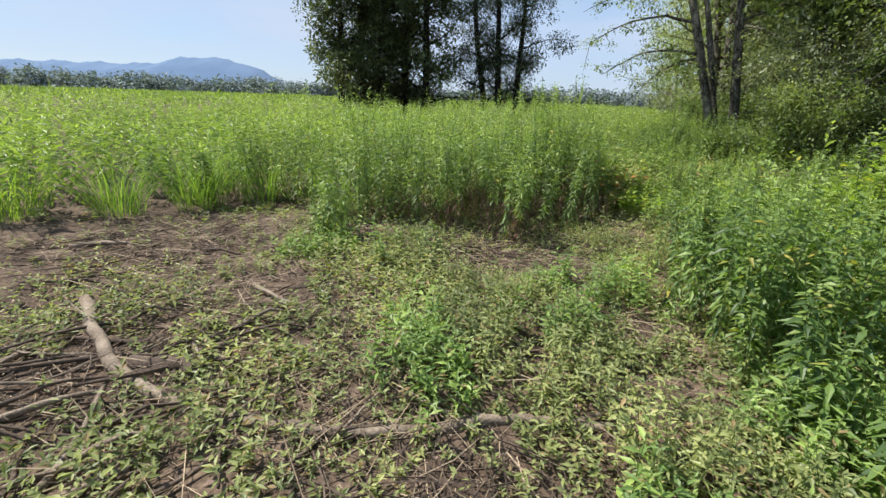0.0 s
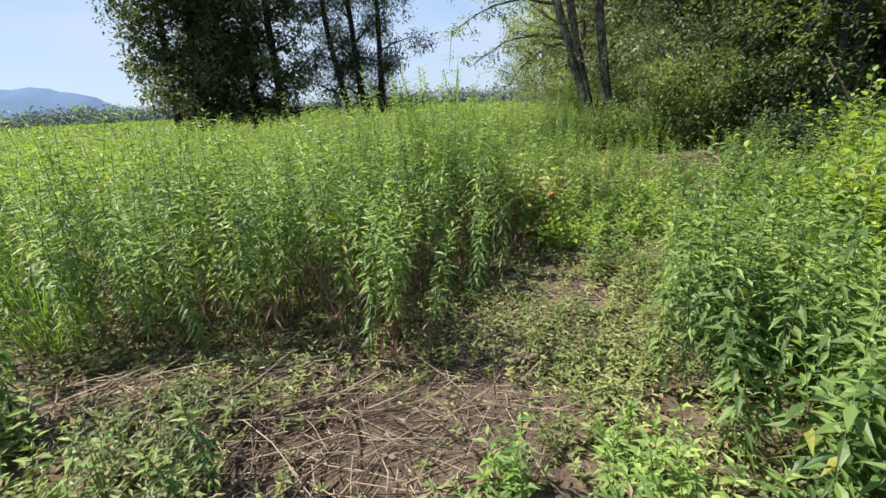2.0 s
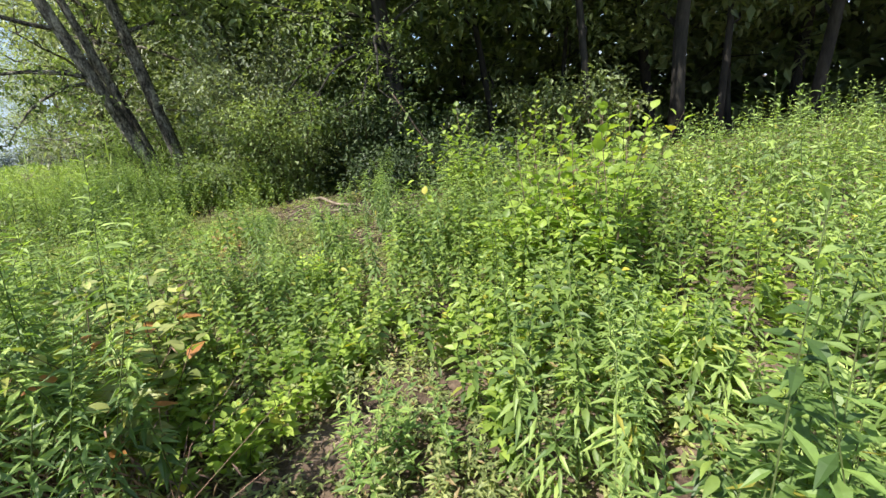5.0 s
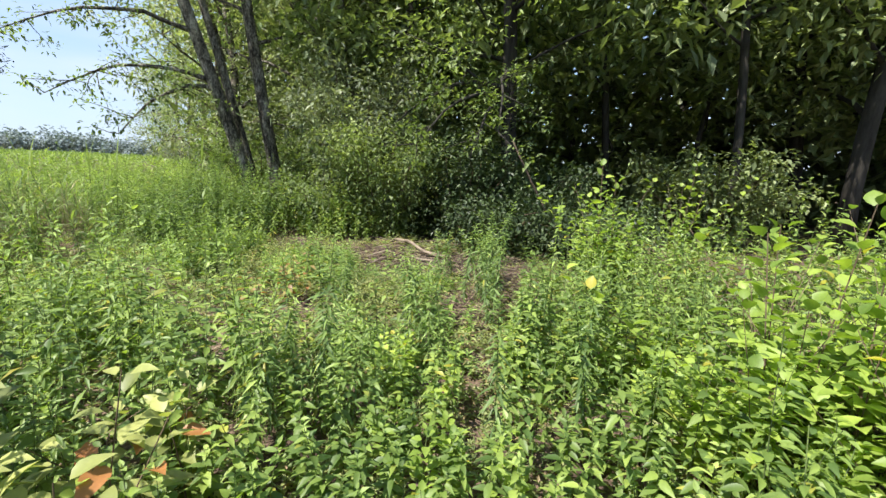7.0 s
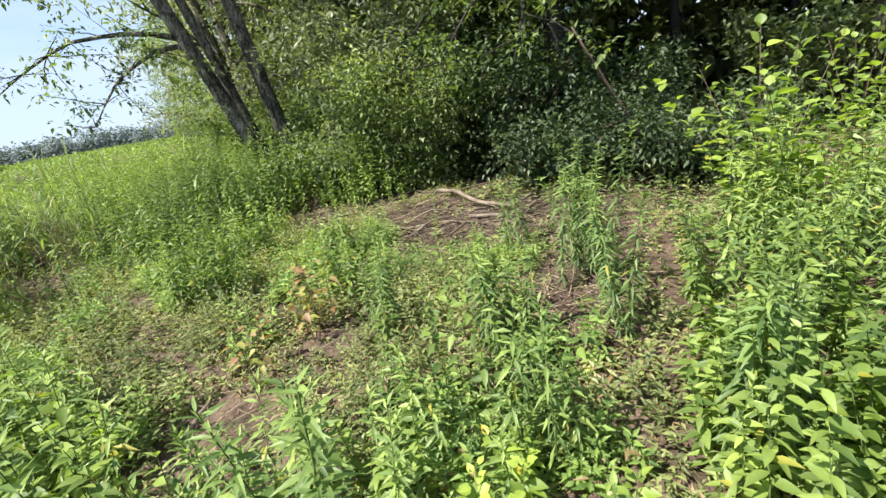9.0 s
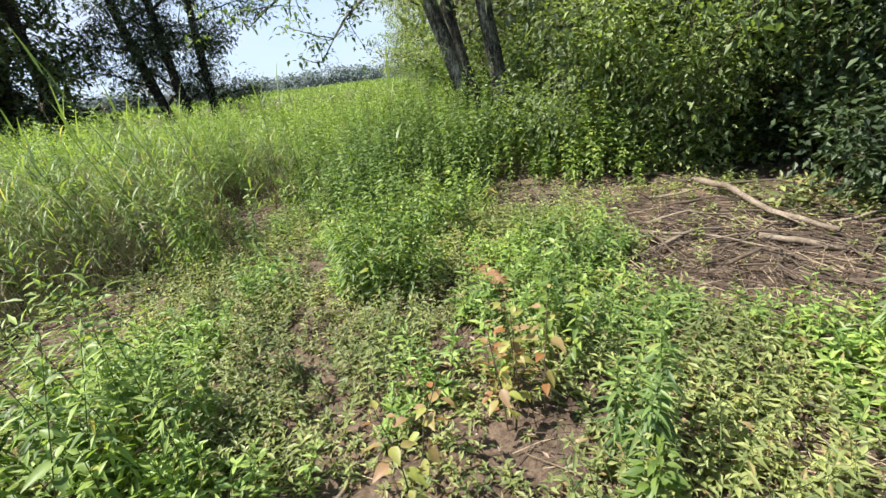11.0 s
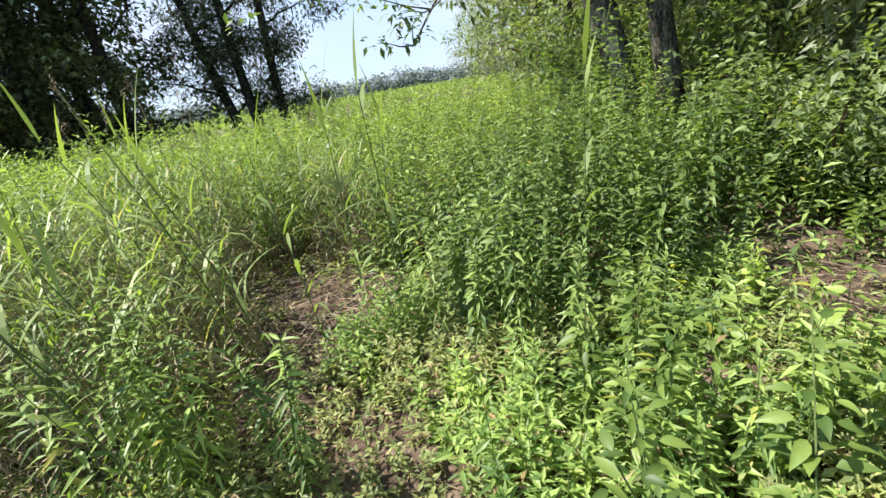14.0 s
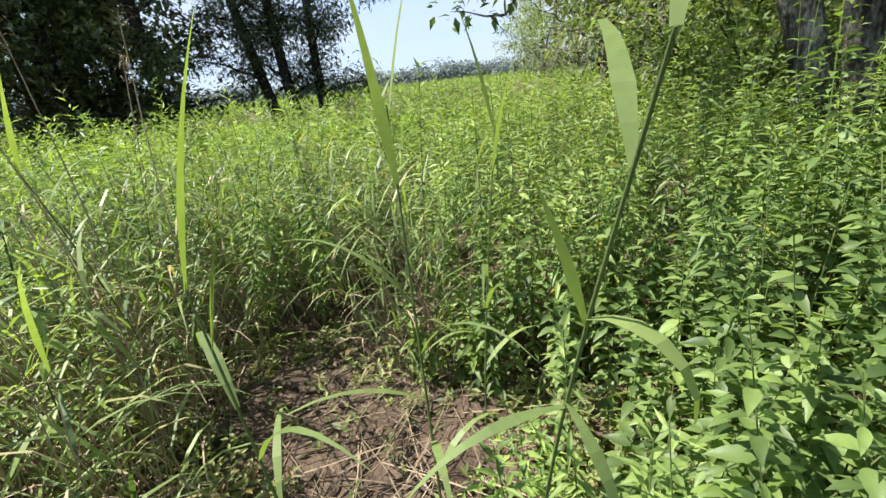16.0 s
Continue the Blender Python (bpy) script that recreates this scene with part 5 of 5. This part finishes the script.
for x, y, h in ((3.4, 6.75, 1.15), (3.78, 5.85, 1.0), (4.74, 6.25, 1.0), (4.15, 5.5, 0.95), (4.9, 8.2, 0.75), (5.23, 7.6, 0.8), (5.95, 7.15, 1.15), (6.9, 7.75, 1.05), (7.03, 8.1, 0.7), (4.6, 5.7, 1.1), (4.9, 8.35, 0.6), (5.05, 7.5, 0.65),
                (0.63, 5.57, 1.6), (0.93, 5.97, 1.75), (0.33, 5.87, 1.65), (1.13, 6.57, 1.8), (1.33, 7.17, 1.85), (0.83, 6.97, 1.75), (0.43, 6.77, 1.7), (0.03, 5.47, 1.55)) + ( (-0.37, 5.77, 1.6), (1.18, 5.37, 1.55), (0.73, 6.27, 1.8), (1.08, 7.77, 1.8), (0.85, 4.62, 0.75), (1.0, 4.78, 0.8), (0.8, 4.85, 0.85), (1.1, 4.95, 0.8), (0.95, 5.05, 0.95), (1.3, 5.05, 0.85), (0.75, 5.1, 1.0), (1.1, 5.2, 1.0), (1.25, 5.3, 1.1), (1.5, 5.35, 0.85), (6.1, 7.3, 0.9), (6.7, 7.6, 0.95), (3.84, 11.7, 0.75), (3.8, 11.85, 0.7), (3.35, 12.0, 0.85), (1.73, 3.12, 0.9)) + ( (1.88, 3.27, 0.85), (1.63, 3.27, 0.95), (2.03, 3.42, 0.8), (-0.72, 3.12, 0.4), (-0.67, 3.27, 0.45), (-1.92, 3.97, 0.7), (-1.82, 4.07, 0.75), (-2.02, 4.07, 0.6)):
    plant("goldenrod", "tall goldenrod with narrow drooping green leaves", x, y, h, "goldenrod", "goldenrods beside the way")
for cx, cy, h0, n in ((4.87, 8.2, 0.7, 3), (5.25, 7.55, 0.75, 4), (6.15, 7.35, 0.95, 5), (6.9, 7.75, 1.0, 5), (3.5, 6.95, 0.95, 3), (4.76, 6.1, 0.95, 6), (6.5, 8.15, 0.8, 3), (5.6, 6.9, 0.9, 4)):
    for i in range(n):
        plant("goldenrod", "clumped goldenrod with narrow drooping green leaves", cx + rng.normal(0, 0.10), cy + rng.normal(0, 0.10), h0 * rng.uniform(0.65, 1.1), "goldenrod", "goldenrods beside the way")
for x, y, h in ((4.73, 4.59, 1.5), (4.6, 4.4, 1.42), (4.22, 4.08, 1.52), (4.4, 4.25, 1.44), (4.95, 4.75, 1.38), (4.5, 4.75, 1.3), (7.07, 6.4, 1.6), (8.9, 5.85, 1.7), (6.9, 6.2, 1.45), (5.6, 4.1, 1.45)):
    plant("dogwood_sapling", "yellow-green dogwood sapling with broad oval leaves", x, y, h, "dogwood", "dogwood saplings")
for x, y, h in ((2.05, 6.05, 0.95), (1.8, 6.25, 0.9), (2.3, 6.35, 0.85), (1.75, 5.85, 0.8), (2.6, 6.75, 0.75)):
    plant("broad_leaved_weed", "pale broad-leaved weed with yellow and reddening leaves", x, y, h, "broadleaf", "broad-leaved weeds")
for x, y, h in ((4.72, 8.78, 0.5), (4.66, 8.86, 0.4), (4.8, 8.7, 0.6), (4.6, 8.7, 0.45), (4.78, 8.9, 0.55), (4.1, 8.6, 0.6), (4.2, 8.75, 0.5)):
    plant("withered_plant", "withered plant with yellow and rusty leaves", x, y, h, "withered", "withered plants")


def reed(x, y, h, lean, wide=1.0, spread=(), group="reeds beside the way"):
    """A single reed: bent stem and long arching blades. spread: blades as height share, way round, length, rise and bend."""
    root = new("reed")
    root.location = (x, y, float(rise(x, y)))
    s = Soup()
    pts = [Vector((lean[0] * h * u ** 1.4, lean[1] * h * u ** 1.4, h * u - 0.02)) for u in (0, 0.2, 0.4, 0.6, 0.8, 1.0)]
    tube(s, pts, [0.0045, 0.0042, 0.004, 0.0035, 0.003, 0.002], 6)
    piece("stem", s, M_STEM, root)
    if not spread:
        spread = [(0.28 + 0.70 * j / 7, random.uniform(0, 6.28), random.uniform(0.32, 0.48), 1.35 if j >= 6 else random.uniform(0.7, 1.1), 0.25 if j >= 6 else random.uniform(0.9, 2.2)) for j in range(8)]
    for u, az, ln, elev, bend in spread:
        i = min(int(u * 5), 4)
        p = pts[i].lerp(pts[i + 1], u * 5 - i)
        s = Soup()
        blades(s, np.array([tuple(p)]), np.array([az]), np.array([ln]), np.array([random.uniform(0.022, 0.034) * wide]), np.array([elev]), np.array([bend]), 7)
        piece("blade", s, M_REED, root)
    return tagged(root, "tall single reed with broad arching green blades", "reed", group)


random.seed(21)
for x, y, h, ln in ((5.6, 12.46, 1.5, (0.02, -0.02)), (4.3, 13.1, 1.5, (0.0, -0.05)), (3.37, 11.73, 1.9, (-0.36, 0.2)), (3.5, 11.95, 1.1, (-0.3, 0.1)), (3.75, 12.55, 1.35, (-0.2, -0.1)), (3.6, 12.7, 1.4, (-0.15, -0.2)),
                    (3.1, 12.3, 1.3, (-0.25, -0.2)), (2.66, 11.4, 0.9, (-0.2, 0.1)), (2.9, 12.6, 1.45, (-0.2, -0.1)), (4.0, 12.75, 1.2, (-0.1, 0.1)), (3.3, 13.2, 1.5, (-0.25, -0.1)), (2.1, 12.7, 1.3, (-0.25, -0.15))) + ( (1.7, 12.6, 1.4, (-0.3, 0.0)), (2.4, 12.9, 1.45, (-0.2, -0.2)), (1.3, 12.9, 1.4, (-0.25, -0.2)), (2.8, 13.5, 1.5, (-0.25, -0.1)), (2.2, 13.5, 1.45, (-0.2, 0.1)), (1.8, 13.2, 1.5, (-0.3, -0.1)), (2.6, 12.4, 1.2, (-0.15, -0.3)), (3.2, 14.2, 1.5, (-0.2, 0.0)), (0.9, 12.2, 1.35, (-0.2, -0.2)), (1.5, 7.4, 1.6, (0.05, -0.1)), (1.9, 8.2, 1.55, (0.1, 0.0)), (4.6, 13.6, 1.35, (0.1, 0.0))):
    reed(x, y, h, ln, 1.35 if (x, y) in ((5.6, 12.46), (3.37, 11.73)) else 1.0)
reed(4.55, 12.95, 1.55, (-0.08, -0.39), 1.3, ((0.64, 3.3, 0.34, 0.25, 1.1), (0.65, -1.4, 0.30, -0.5, 1.3), (0.78, 2.2, 0.22, 1.3, 0.2), (0.79, -1.2, 0.24, 0.5, 2.8), (0.93, 1.2, 0.30, 1.1, 1.4), (1.0, 0.4, 0.34, 1.45, 0.2)))


def dry_stalk(x, y, h, lean):
    """Last year's reed: bare straw-coloured stem with a ragged seed head."""
    root = new("dry_reed")
    root.location = (x, y, float(rise(x, y)))
    s = Soup()
    tube(s, [(lean[0] * h * u * u, lean[1] * h * u * u, h * u - 0.02) for u in (0, 0.25, 0.5, 0.75, 1.0)], [0.004, 0.0038, 0.0034, 0.003, 0.002], 6)
    piece("stem", s, M_STRAW, root)
    s = Soup()
    top = np.array([lean[0] * h, lean[1] * h, h - 0.04])
    k = 26
    blades(s, top + rng.normal(0, 1, (k, 3)) * np.array([0.008, 0.008, 0.05]), rng.uniform(0, 6.28, k), rng.uniform(0.05, 0.12, k), rng.uniform(0.003, 0.006, k), rng.uniform(0.2, 1.3, k), rng.uniform(0.8, 2.2, k), 3)
    piece("seed_head", s, M_STRAW, root)
    return tagged(root, "dry straw-coloured reed with ragged seed head", "reed", "dry reeds")


for x, y, h, ln in ((3.25, 14.0, 1.8, (-0.05, 0.02)), (3.1, 14.15, 1.65, (-0.12, 0.0)), (3.35, 14.3, 1.9, (0.04, 0.03)), (3.0, 13.9, 1.6, (-0.2, 0.05)), (2.85, 14.3, 1.85, (-0.1, -0.05)), (3.2, 14.5, 1.7, (0.08, 0.0)), (2.3, 13.8, 1.7, (-0.1, 0.1)), (1.9, 12.9, 1.6, (-0.15, 0.0))):
    dry_stalk(x, y, h, ln)


# More single stalks along the front of the stands, alike in kind
def stand(name, label, kind, group, poly, lo, hi, step, most, sizes, salt):
    made = []
    x, y = scatter(-3.6, 7, 1, 15, step)
    gap = way_gap(x, y)
    keep = inside(x, y, poly) & (gap > lo) & (gap < hi) & (discs(x, y, BARE) < 0.05)
    x, y = x[keep][:: max(1, int(keep.sum() / most) + 1)], y[keep][:: max(1, int(keep.sum() / most) + 1)]
    for i, (px, py) in enumerate(zip(x, y)):
        if i < 6:
            made.append(plant(name, label, float(px), float(py), sizes[i], kind, group))
        else:
            copy_thing(made[i % 6], pose(float(px), float(py), float(rise(px, py)), random.uniform(-5, 5), random.uniform(-5, 5), random.uniform(0, 360)))


random.seed(8)
stand("goldenrod", "tall green goldenrod stalk at the stand's front", "goldenrod", "goldenrods of the stand", TALL, 0.75, 3.0, 0.3, 170, (1.1, 1.3, 1.45, 1.2, 1.55, 1.35), 1)
stand("nettle", "green nettle stalk crowding the way", "nettle", "nettles of the patch", EAST, 0.95, 2.6, 0.26, 120, (0.7, 0.85, 0.95, 0.6, 1.05, 0.8), 2)
